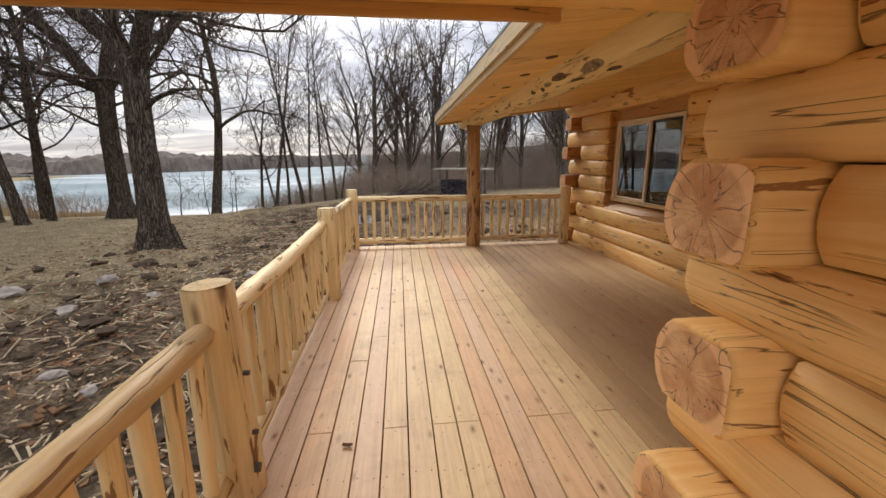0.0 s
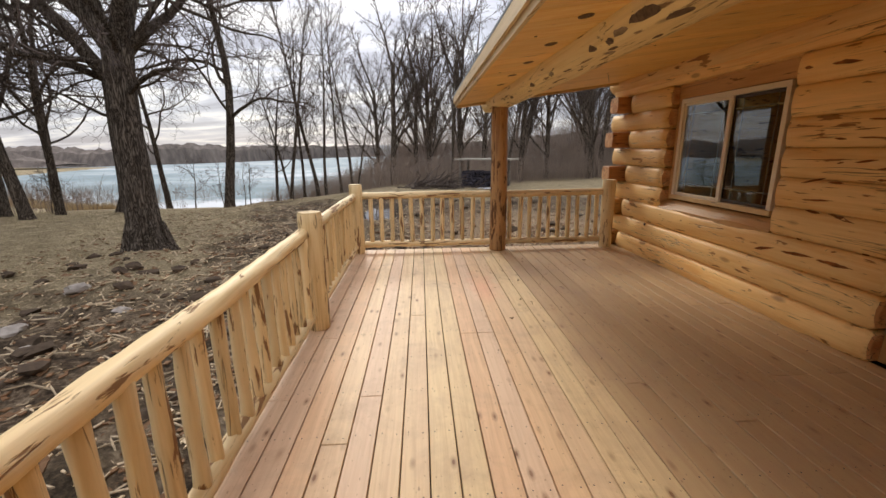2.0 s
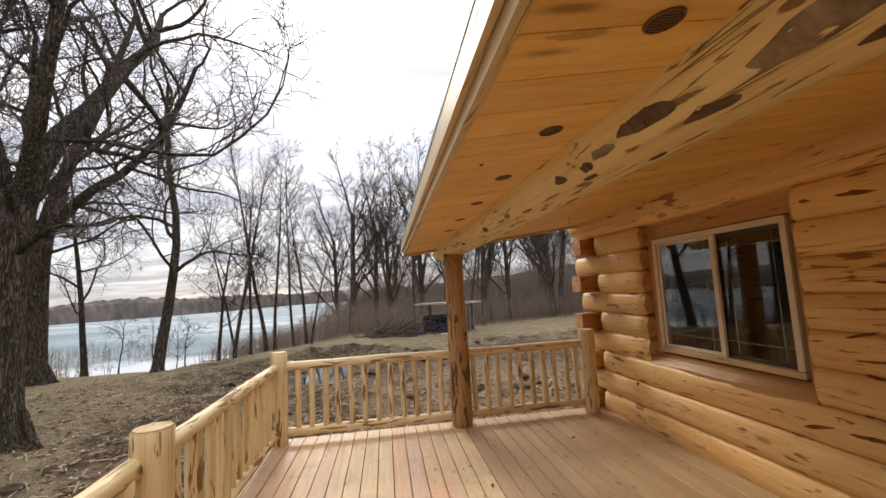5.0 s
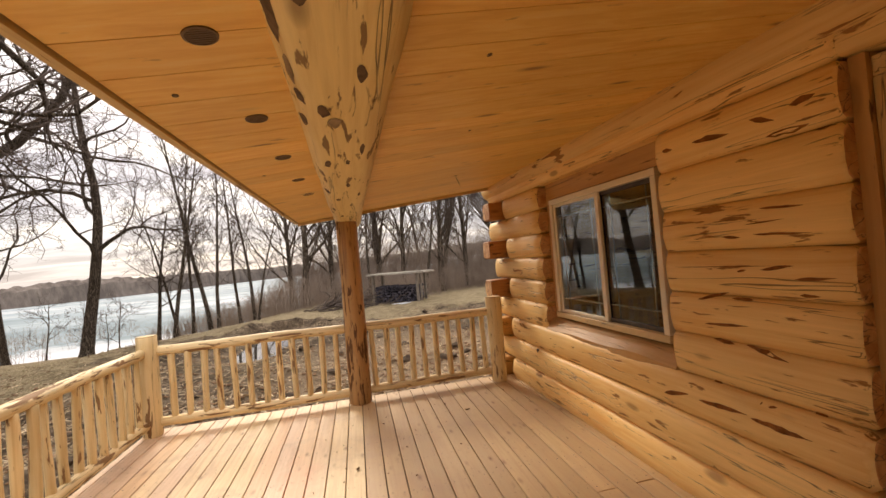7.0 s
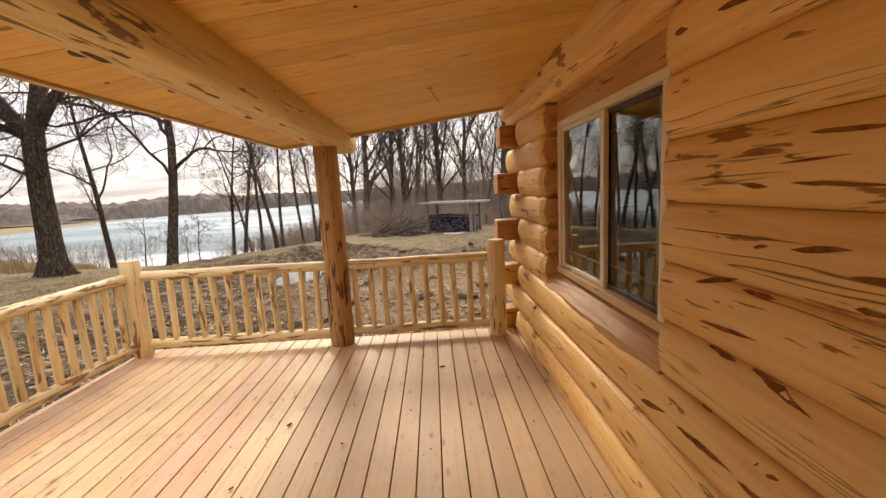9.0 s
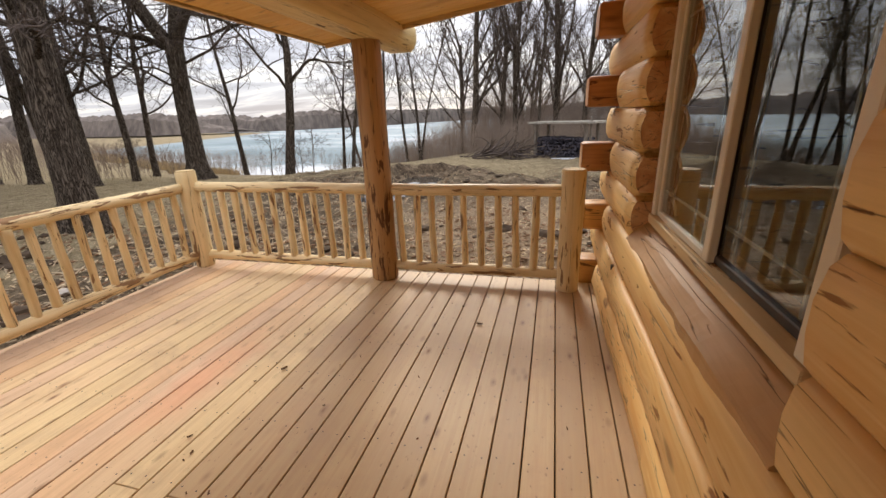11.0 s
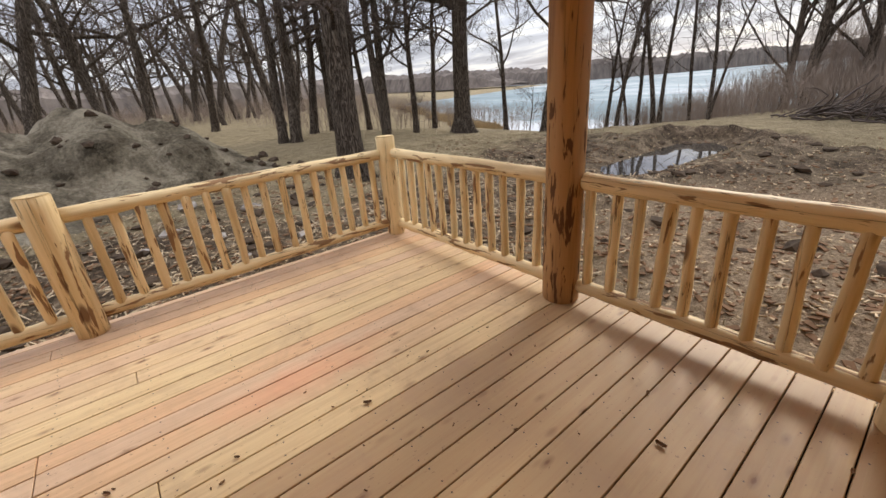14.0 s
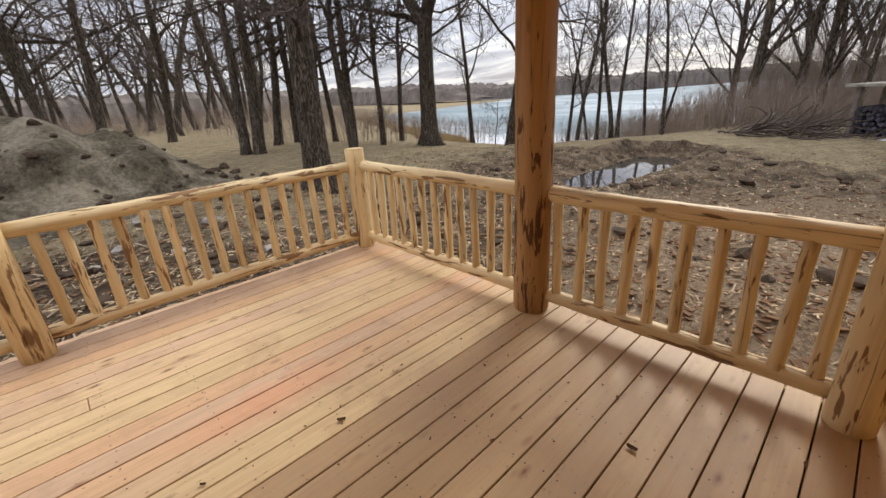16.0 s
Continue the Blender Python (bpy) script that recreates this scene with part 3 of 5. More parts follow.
for k in range(10):
    z = Z0 + P * (k + 0.5)
    far = 7.42 + 0.06 * math.sin(k * 2.1) if k % 2 else 6.9
    rad = LR + (0.045 if k < 2 else 0.02 if k == 2 else 0.0)
    xc = 3.40
    segs = []
    if RZ0 - 0.1 < z < RZ1:
        segs = [(DY1, RY0), (RY1, far)]
    else:
        segs = [(DY1, far)]
    segs.append((1.2, DY0) if z < 2.1 else (1.2, DY1 + 0.002))
    for y0, y1 in segs:
        end = y1 > 6.5
        wall_log(east, (xc, y1), (xc, y0), z, rad, back=0.07, chamfer=0.03 if end else 0.014 if y1 < 4.5 else 0.02, bumps=2.2 if k < 2 else 0.5, squash=1.7 if y1 < 4.5 else 1.35)
    # crossing logs of the far wall, flat on their inner side
    if k % 2 == 0:
        # upper ends use the darker wood, which has the roof's shade in its colour
        ob = log("log_end", (3.08 + 0.03 * math.sin(k), 7.09, z), (3.62, 7.09, z), 0.15, north, M_CROSS_SHADE if k > 3 else M_SAWN, M_LOG_END, top=0.11, bottom=0.11, front=0.12, back=0.14, sides=20, step=0.1, chamfer=0.015)
# top plate log under the ceiling
log("wall_log", (3.34, 7.5, 2.36), (3.34, 1.2, 2.36), 0.14, east, sides=20, wobble=0.04, chamfer=0.03)

# long hewn-out scars and round plugs in the logs between window and door
M_SCAR = plain("bark_scar", (0.15, 0.10, 0.065), 0.8, 0.45, 26, 0.004)
M_GREYSCAR = plain("grey_scar", (0.27, 0.20, 0.13), 0.8, 0.5, 18, 0.003)
M_GASH = plain("log_gash", (0.24, 0.09, 0.027), 0.8, 0.5, 22, 0.004)
tv, tf = [], []
for o in east.children:
    if o.name.startswith("wall_log"):
        base = len(tv)
        tv += [o.matrix_basis @ v.co for v in o.data.vertices]
        tf += [[base + i for i in p.vertices] for p in o.data.polygons]
wall_skin = BVHTree.FromPolygons(tv, tf)


def on_wall(y, z):
    hit = wall_skin.ray_cast(Vector((2.5, y, z)), Vector((1, 0, 0)))[0]
    return Vector((hit.x if hit else 3.27, y, z))


gashes = [(4.04, 2.04, 3.82, 2.02, 0.020), (3.65, 1.95, 3.47, 1.95, 0.018), (3.71, 2.05, 3.60, 2.01, 0.017), (3.53, 2.05, 3.43, 2.06, 0.019), (4.26, 2.05, 4.18, 2.04, 0.015), (3.71, 1.63, 3.52, 1.62, 0.010), (3.75, 1.51, 3.50, 1.50, 0.008), (3.92, 1.51, 3.82, 1.50, 0.011), (3.73, 1.34, 3.58, 1.36, 0.012), (3.58, 1.30, 3.42, 1.31, 0.009), (3.85, 1.33, 3.80, 1.34, 0.009), (3.91, 1.19, 3.79, 1.19, 0.012), (4.11, 1.17, 3.92, 1.22, 0.013), (4.07, 1.04, 3.82, 1.06, 0.010), (4.04, 0.96, 3.92, 0.95, 0.013), (3.85, 0.96, 3.65, 0.92, 0.015), (4.14, 0.60, 3.85, 0.62, 0.016), (3.83, 0.61, 3.56, 0.61, 0.018), (4.41, 0.56, 4.21, 0.61, 0.019), (3.79, 0.69, 3.78, 0.70, 0.007), (3.75, 0.69, 3.71, 0.70, 0.007), (3.57, 1.23, 3.49, 1.23, 0.011), (3.79, 1.56, 3.60, 1.57, 0.004), (4.25, 1.35, 3.64, 1.36, 0.003)]
gr = random.Random(8)
for y0, z0, y1, z1, hw in gashes:
    z0, z1 = z0 - 0.01, z1 - 0.01
    n = max(4, int(abs(y0 - y1) / 0.03))
    up_, dn = [], []
    for i in range(n + 1):
        f = i / n
        t = (math.sin(math.pi * min(1, f * 1.08)) ** 0.6 if 0 < f < 0.925 else 0.08) * hw
        y, z = y0 + (y1 - y0) * f, z0 + (z1 - z0) * f
        up_.append(on_wall(y, z + t * gr.uniform(0.5, 1.0)) - Vector((0.0025, 0, 0)))
        dn.append(on_wall(y, z - t * gr.uniform(0.5, 1.0)) - Vector((0.0025, 0, 0)))
    tagged(raw("log_gash", [tuple(p) for p in up_ + dn], [(i, i + 1, n + 2 + i, n + 1 + i) for i in range(n)], M_GASH, east, smooth=False), "dark drawn-out bark scar in the log")
for y, z in ((4.05, 0.71), (3.55, 0.71)):
    c = on_wall(y, z)
    tagged(part("log_plug", rod((c.x - 0.004, y, z), (c.x + 0.02, y, z), 0.022), M_GASH, east), "round brown wooden plug in a log")

# flat-cut recess round the window, with its sloping ledge
bm = bmesh.new()
box_into(bm, 3.385, 3.46, RY0, 4.44, 0.70, RZ1)
box_into(bm, 3.385, 3.46, 5.92, RY1, 0.70, RZ1)
box_into(bm, 3.385, 3.46, 4.44, 5.92, 2.0, RZ1)
part("window_cut", bm, M_SAWN_Y, east, "flat-sawn recess in the logs round the window")
lv, lf = [], []
LN = 34
for i in range(LN + 1):
    y = RY0 + (RY1 - RY0) * i / LN
    wv, wz = 0.016 * noise.noise(Vector((y * 2.2, 3, 0))) + 0.006 * noise.noise(Vector((y * 9, 1, 0))), 0.03 * noise.noise(Vector((y * 1.8, 8, 0)))
    lv += [(3.46, y, 0.815), (3.385, y, 0.81), (3.32 + wv, y, 0.775 + wz * 0.4), (3.262 + wv, y, 0.72 + wz), (3.262 + wv, y, 0.55), (3.46, y, 0.55)]
for i in range(LN):
    for k in range(6):
        a, b = i * 6 + k, i * 6 + (k + 1) % 6
        lf.append((a, b, b + 6, a + 6))
lf += [tuple(range(6))[::-1], tuple(LN * 6 + k for k in range(6))]
raw("window_ledge", lv, lf, M_SAWN_Y, east, smooth=False)
# flat-cut jamb beside the door and its casing
part("door_cut", box(3.33, 3.46, 3.305, 3.36, 0.0, 2.16), M_SAWN_Z, east, "flat-sawn log ends beside the door")
part("door_casing", box(3.35, 3.47, 3.23, 3.303, 0.0, 2.06, bevel=0.004), M_TRIM_Z, east, "pale pine door casing")
part("door_casing", box(3.35, 3.47, 2.14, 2.21, 0.0, 2.06, bevel=0.004), M_TRIM_Z, east, "pale pine door casing")
part("door_casing", box(3.352, 3.47, 2.14, 3.303, 2.062, 2.14, bevel=0.004), M_TRIM, east, "pale pine door casing")
part("door_sill", box(3.30, 3.5, 2.21, 3.23, 0.0, 0.045, bevel=0.006), M_TRACK, east, "dark metal door sill")
door = tagged(part("door_1", box(3.475, 3.52, 2.22, 3.22, 0.05, 2.05, bevel=0.004), M_DOOR), "closed smooth off-white entry door in a pine casing", "door", kind="structure")
for z0, z1 in ((0.25, 0.9), (1.05, 1.85)):
    for y0, y1 in ((2.37, 2.68), (2.76, 3.07)):
        part("door_panel", box(3.467, 3.474, y0, y1, z0, z1, bevel=0.003), M_DOOR, door)

# window: two sliding sashes
WY0, WY1, WZ0, WZ1, WM = 4.455, 5.905, 0.83, 1.99, 5.14
window = holder("window_1", (3.40, 4.455, 0.83), "two-sash sliding window in a beige vinyl frame with dark room behind", "window", kind="structure")


def wpart(name, x0, x1, y0, y1, z0, z1, mat, label="", bevel=0.004):
    ob = part(name, box(x0 - 3.40, x1 - 3.40, y0 - 4.455, y1 - 4.455, z0 - 0.83, z1 - 0.83, bevel=bevel), mat, window, label)
    return ob


F = 0.05
wpart("window_frame", 3.355, 3.455, WY0, WY1, WZ1 - F, WZ1, M_VINYL, "pale beige outer frame")
wpart("window_sill", 3.345, 3.455, WY0 - 0.01, WY1 + 0.01, WZ0, WZ0 + F, M_RIM, "pine sill trim")
wpart("window_frame", 3.355, 3.455, WY0, WY0 + F, WZ0 + F, WZ1 - F, M_VINYL)
wpart("window_frame", 3.355, 3.455, WY1 - F, WY1, WZ0 + F, WZ1 - F, M_VINYL)
for y0, y1, x in ((WM - 0.02, WY1 - F, 3.385), (WY0 + F, WM + 0.02, 3.41)):
    z0, z1, s = WZ0 + F, WZ1 - F, 0.032
    wide = 0.05 if x < 3.4 else 0.03
    mt = M_VINYL if x < 3.4 else M_TRACK
    wpart("sash", x - 0.012, x + 0.02, y0, y0 + wide, z0, z1, mt, "slim sash stile")
    wpart("sash", x - 0.012, x + 0.02, y1 - s, y1, z0, z1, mt)
    wpart("sash", x - 0.012, x + 0.02, y0 + wide, y1 - s, z0, z0 + s, mt)
    wpart("sash", x - 0.012, x + 0.02, y0 + wide, y1 - s, z1 - s, z1, mt)
    g = wpart("pane", x, x + 0.005, y0 + wide, y1 - s, z0 + s, z1 - s, M_GLASS, "clear glass", bevel=0)
    g.visible_shadow = False
    for q in (z0 + s + 0.10, z1 - s - 0.10):
        wpart("grille_bar", x + 0.009, x + 0.015, y0 + wide, y1 - s, q, q + 0.012, M_GRILLE, "thin grille bar behind the glass", bevel=0)
    for q in (y0 + wide + 0.09, y1 - s - 0.10):
        wpart("grille_bar", x + 0.0155, x + 0.021, q, q + 0.012, z0 + s, z1 - s, M_GRILLE, bevel=0)
# dark room behind; the missing light is put into its near-black colour
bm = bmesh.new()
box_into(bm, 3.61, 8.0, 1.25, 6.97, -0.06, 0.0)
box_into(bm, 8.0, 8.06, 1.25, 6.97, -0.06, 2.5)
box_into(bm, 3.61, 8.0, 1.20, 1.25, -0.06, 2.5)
tagged(part("room", bm, M_UNLIT_ROOM), "unlit unfinished room seen through the window", "room", kind="structure")
tagged(part("ceiling", box(3.61, 8.0, 1.2, 7.1, 2.5, 2.56), M_UNLIT_ROOM), "ceiling of the unlit room", "ceiling", kind="structure")
outlet = part("electrical_outlet", box(3.226, 3.262, 6.18, 6.215, 0.40, 0.46, bevel=0.003), M_TRACK)
tagged(outlet, "small brown outdoor outlet box set in a wall log", "outlet")

# near corner: log wall beside the walk, crossed log ends
south = tagged(part("wall_south", box(1.36, 3.6, 0.98, 1.08, -0.1, 2.3), M_SAWN), "log wall of the entry with crossed log ends", "log wall", kind="structure")
west = tagged(part("wall_west", box(1.35, 1.42, -6, 0.97, -0.1, 2.3), M_SAWN), "log wall beside the deck entry", "log wall", kind="structure")
for k in range(9):
    z = -0.12 + 0.262 * (k + 0.5)
    if k % 2:
        log("wall_log", (0.945 + 0.012 * math.cos(k * 2), 1.085, z - 0.01), (3.5, 1.085, z - 0.01), 0.198, south, M_LOG, M_LOG_END, top=0.155 if k in (3, 5) else 0.13, bottom=0.14, front=0.168, sides=32, step=0.06, wobble=0.07, chamfer=0.016, squash=0.92)
        log("wall_log", (1.25, 0.91, z), (1.25, -6, z), 0.16, west, top=0.1295, bottom=0.1295, sides=22, wobble=0.035, step=0.1, squash=1.2)
    else:
        log("wall_log", (1.25, 1.38, z), (1.25, -6, z), 0.16, west, top=0.1295, bottom=0.1295, sides=22, wobble=0.04, step=0.08, chamfer=0.05, squash=1.2)
        log("wall_log", (1.42, 1.03, z), (3.5, 1.03, z), 0.16, south, top=0.129, bottom=0.129, sides=20, wobble=0.04)

# ---- porch roof ----
RX0, RX1, RYA, RYB = 0.728, 3.75, 1.60, 7.22


def rz(x):
    return 2.06 + 0.128 * (x - 0.75)


def slab(bm, x0, x1, y0, y1, lo, hi):
    """A board that follows the roof's slope; lo and hi: heights over the ceiling plane."""
    vs = [bm.verts.new((x + (0.016 * (y - 3) if x < 1.2 else 0), y, rz(x) + h)) for h in (lo, hi) for x, y in ((x0, y0), (x1, y0), (x1, y1), (x0, y1))]
    for f in ((3, 2, 1, 0), (4, 5, 6, 7), (0, 1, 5, 4), (1, 2, 6, 5), (2, 3, 7, 6), (3, 0, 4, 7)):
        bm.faces.new([vs[i] for i in f])


def ceiling_material():
    m, n, b = surface("ceiling_pine", 0.45)
    o = n.add("TexCoord").outputs["Object"]
    isl = n.add("NewGeometry").outputs["Random Per Island"]
    v = n.add("VectorMath", i0=o, i1=n.add("CombineXYZ", x=n.maths("MULTIPLY", isl, 30), y=n.maths("MULTIPLY", isl, 50)).outputs[0]).outputs[0]
    grain = n.noise(n.stretch(v, (1.0, 20, 20)), 1.5, 5, 0.6, 0.7)
    col = n.ramp(grain, (0.35, (0.80, 0.45, 0.115)), (0.55, (0.88, 0.55, 0.16)), (0.7, (0.90, 0.61, 0.21)))
    col = n.mix(1.0, col, n.ramp(isl, (0, 0.9), (1, 1.05)), "MULTIPLY")
    vo = n.add("TexVoronoi", vector=n.stretch(v, (1.5, 6.0, 1)), scale=1.0).outputs["Distance"]
    col = n.mix(n.ramp(vo, (0.05, 0.8), (0.09, 0.3), (0.14, 0.0)), col, (0.25, 0.10, 0.03))
    spot = n.ramp(n.noise(n.stretch(v, (2.5, 10, 10)), 1.6, 4), (0.66, 0.0), (0.70, 0.6))
    col = n.mix(spot, col, (0.33, 0.16, 0.05))
    n.put(b, {"base_color": col})
    relief(n, b, grain, 0.2, 0.004)
    return m


M_CEIL = ceiling_material()
bm = bmesh.new()
y = RYA
while y < RYB - 0.04:
    y2 = min(y + 0.182, RYB - 0.03)
    slab(bm, RX0 + 0.03, RX1, y + 0.002, y2 - 0.002, 0.0, 0.018)
    y = y2
tagged(part("ceiling", bm, M_CEIL), "tongue-and-groove pine boards of the sloping porch ceiling", "ceiling", kind="structure")
bm = bmesh.new()
slab(bm, RX0 + 0.02, 5.5, RYA, RYB, 0.022, 0.13)
tagged(part("roof", bm, M_SUB), "thin roof deck over the porch", "roof", kind="structure")
bm = bmesh.new()
slab(bm, RX0 - 0.03, 5.5, RYA - 0.01, RYB + 0.02, 0.134, 0.15)
tagged(part("roof_edge", bm, M_ROOF), "blue-grey metal roof edge", "roof", kind="structure")
for x0, x1, lo, hi, ya, yb, what in ((-0.005, 0.022, -0.012, 0.10, RYA, RYB, "rough pale fascia board along the eave"), (-0.028, -0.007, 0.035, 0.13, RYA, RYB + 0.01, "second pale fascia board lapped over the first")):
    bm = bmesh.new()
    slab(bm, RX0 + x0, RX0 + x1, ya, yb, lo, hi)
    tagged(part("fascia", bm, M_FASCIA), what, "fascia", kind="structure")
bm = bmesh.new()
slab(bm, RX0 + 0.024, 3.7, RYB - 0.028, RYB, -0.035, 0.125)
tagged(part("fascia", bm, M_TRIM), "brown gable board at the end of the porch roof", "fascia", kind="structure")
beam = log("porch_beam", (1.39, 1.7, 2.135), (1.39, 7.62, 2.125), 0.168, None, peeled("beam_pine", (0.86, 0.66, 0.31), (0.74, 0.52, 0.21), (0.20, 0.11, 0.05), 0.6, 0.64), M_LOG_END, top=0.11, bottom=0.130, sides=24, wobble=0.05, chamfer=0.04, roll=0)
tagged(beam, "long round log beam with dark bark scars under the porch ceiling", "beam", kind="structure")

# dark oval bark scars hewn flush in the beam and oval knots of the soffit
beam_skin = BVHTree.FromPolygons([beam.matrix_basis @ v.co for v in beam.data.vertices], [tuple(p.vertices) for p in beam.data.polygons])
scars = [(2.55, 1.27, 0.15, 0.030), (2.50, 1.39, 0.08, 0.03), (2.86, 1.32, 0.085, 0.030), (3.03, 1.25, 0.13, 0.017), (3.27, 1.26, 0.07, 0.012), (3.40, 1.27, 0.04, 0.016), (3.48, 1.33, 0.05, 0.018),
         (3.22, 1.44, 0.05, 0.012), (3.58, 1.36, 0.05, 0.018), (3.60, 1.26, 0.05, 0.012), (4.14, 1.31, 0.06, 0.016), (4.12, 1.40, 0.04, 0.011), (4.38, 1.27, 0.05, 0.014), (4.67, 1.40, 0.06, 0.011), (4.9, 1.27, 0.06, 0.015),
         (5.2, 1.33, 0.05, 0.014), (5.5, 1.42, 0.05, 0.010), (5.75, 1.28, 0.06, 0.015), (6.2, 1.34, 0.06, 0.014), (6.5, 1.42, 0.05, 0.012), (6.7, 1.29, 0.05, 0.014), (3.9, 1.46, 0.08, 0.008), (5.0, 1.47, 0.07, 0.008)]
for i, (sy, sx, ly, lx) in enumerate(scars):
    sv = []
    for f in (0.0, 0.55, 1.0):
        for j in range(20 if f else 1):
            a = j * math.pi / 10
            x = sx + f * lx * math.cos(a) * (1 + 0.22 * math.sin(2 * a + i) + 0.12 * math.sin(5 * a + i * 2))
            y = sy + f * ly * math.sin(a) * (1 + 0.12 * math.cos(3 * a + i)) + 0.1 * lx * math.sin(i)
            hit = beam_skin.ray_cast(Vector((x, y, 1.5)), Vector((0, 0, 1)))[0]
            sv.append((x, y, (hit.z if hit else 2.02) - 0.002))
    fs = [(0, 1 + (j + 1) % 20, 1 + j) for j in range(20)] + [(1 + j, 1 + (j + 1) % 20, 21 + (j + 1) % 20, 21 + j) for j in range(20)]
    ob = raw("bark_scar", sv, fs, M_SCAR if i % 4 else M_GREYSCAR, beam, smooth=False)
    ob.matrix_basis = beam.matrix_basis.inverted()
# round slotted vents let into the soffit
vent_tilt = -math.degrees(math.atan(0.128))
soffit_vent = holder("soffit_vent", (0, 0, 0), "small round brown soffit vent with dark slots in the pine ceiling", "vent", "vents of the soffit")
bm = bmesh.new()
ring = []
for r, h in ((0.041, 0.0), (0.040, -0.004), (0.035, -0.005), (0.034, 0.001)):
    ring.append([bm.verts.new((r * math.cos(a), r * math.sin(a), h)) for a in [j * math.pi / 16 for j in range(32)]])
for lo_, hi_ in zip(ring, ring[1:]):
    for j in range(32):
        bm.faces.new((lo_[j], lo_[(j + 1) % 32], hi_[(j + 1) % 32], hi_[j]))
part("frame", bm, M_VENT, soffit_vent, "thin brown metal rim")
bm = bmesh.new()
bmesh.ops.create_circle(bm, cap_ends=True, segments=24, radius=0.0345, matrix=pose(0, 0, -0.0004))
part("back", bm, M_TRACK, soffit_vent, "dark opening")
for j in range(7):
    yy = -0.027 + j * 0.009
    w_ = math.sqrt(0.034 ** 2 - yy ** 2)
    part("slat", box(-w_, w_, yy - 0.0022, yy + 0.0022, -0.0042, -0.0022), M_VENT, soffit_vent)
soffit_vent.matrix_world = pose(1.06, 2.68, rz(1.06) - 0.001, 0, vent_tilt, 0)
for j in range(1, 8):
    copy_thing(soffit_vent, pose(1.06 + 0.008 * j, 2.68 + 0.567 * j, rz(1.06 + 0.008 * j) - 0.001, 0, vent_tilt, 0))
for x, y, r in ((2.4, 5.85, 0.014), (0.9, 3.55, 0.008), (0.93, 4.7, 0.009), (2.1, 4.4, 0.007), (1.9, 3.5, 0.008)):
    kv = [(1.15 * r * math.cos(a), 1.3 * r * math.sin(a), 0) for a in [j * math.pi / 8 for j in range(16)]]
    kv += [(a, b, -0.0025) for a, b, c in kv]
    ob = raw("ceiling_knot", kv, [tuple(range(16, 32))[::-1]] + [(j, (j + 1) % 16, 16 + (j + 1) % 16, 16 + j) for j in range(16)], M_SCAR, None, smooth=False)
    ob.matrix_world = pose(x, y, rz(x) - 0.001, 0, vent_tilt, 0)
    tagged(ob, "dark brown round knot flush in the pine ceiling", "knot", "knots of the ceiling", "structure")

wire = part("wire", rod((2.40, 5.83, 2.25), (2.46, 5.93, 2.19), 0.0025, 6), M_TRACK)
tagged(wire, "short loose lamp wire hanging from the ceiling", "wire")

# entry roof, overhead where the walk begins
tagged(part("ceiling", box(-1.38, 1.3, -0.45, 1.555, 2.0, 2.025), M_CEIL), "pine ceiling of the entry roof", "ceiling", kind="structure")
tagged(part("roof", box(-1.38, 5.0, -0.45, 1.59, 2.24, 2.33), M_ROOF), "roof over the deck entry", "roof", kind="structure")
tagged(part("fascia", box(-1.40, 0.66, 1.56, 1.585, 1.955, 2.24, bevel=0.003), M_SAWN), "brown sawn board at the edge of the entry roof", "fascia", kind="structure")
tagged(part("wall_south_upper", box(1.36, 5.5, 1.60, 1.66, 2.3, 2.9), M_SAWN), "plain closing boards between the two roofs", "wall", kind="structure")


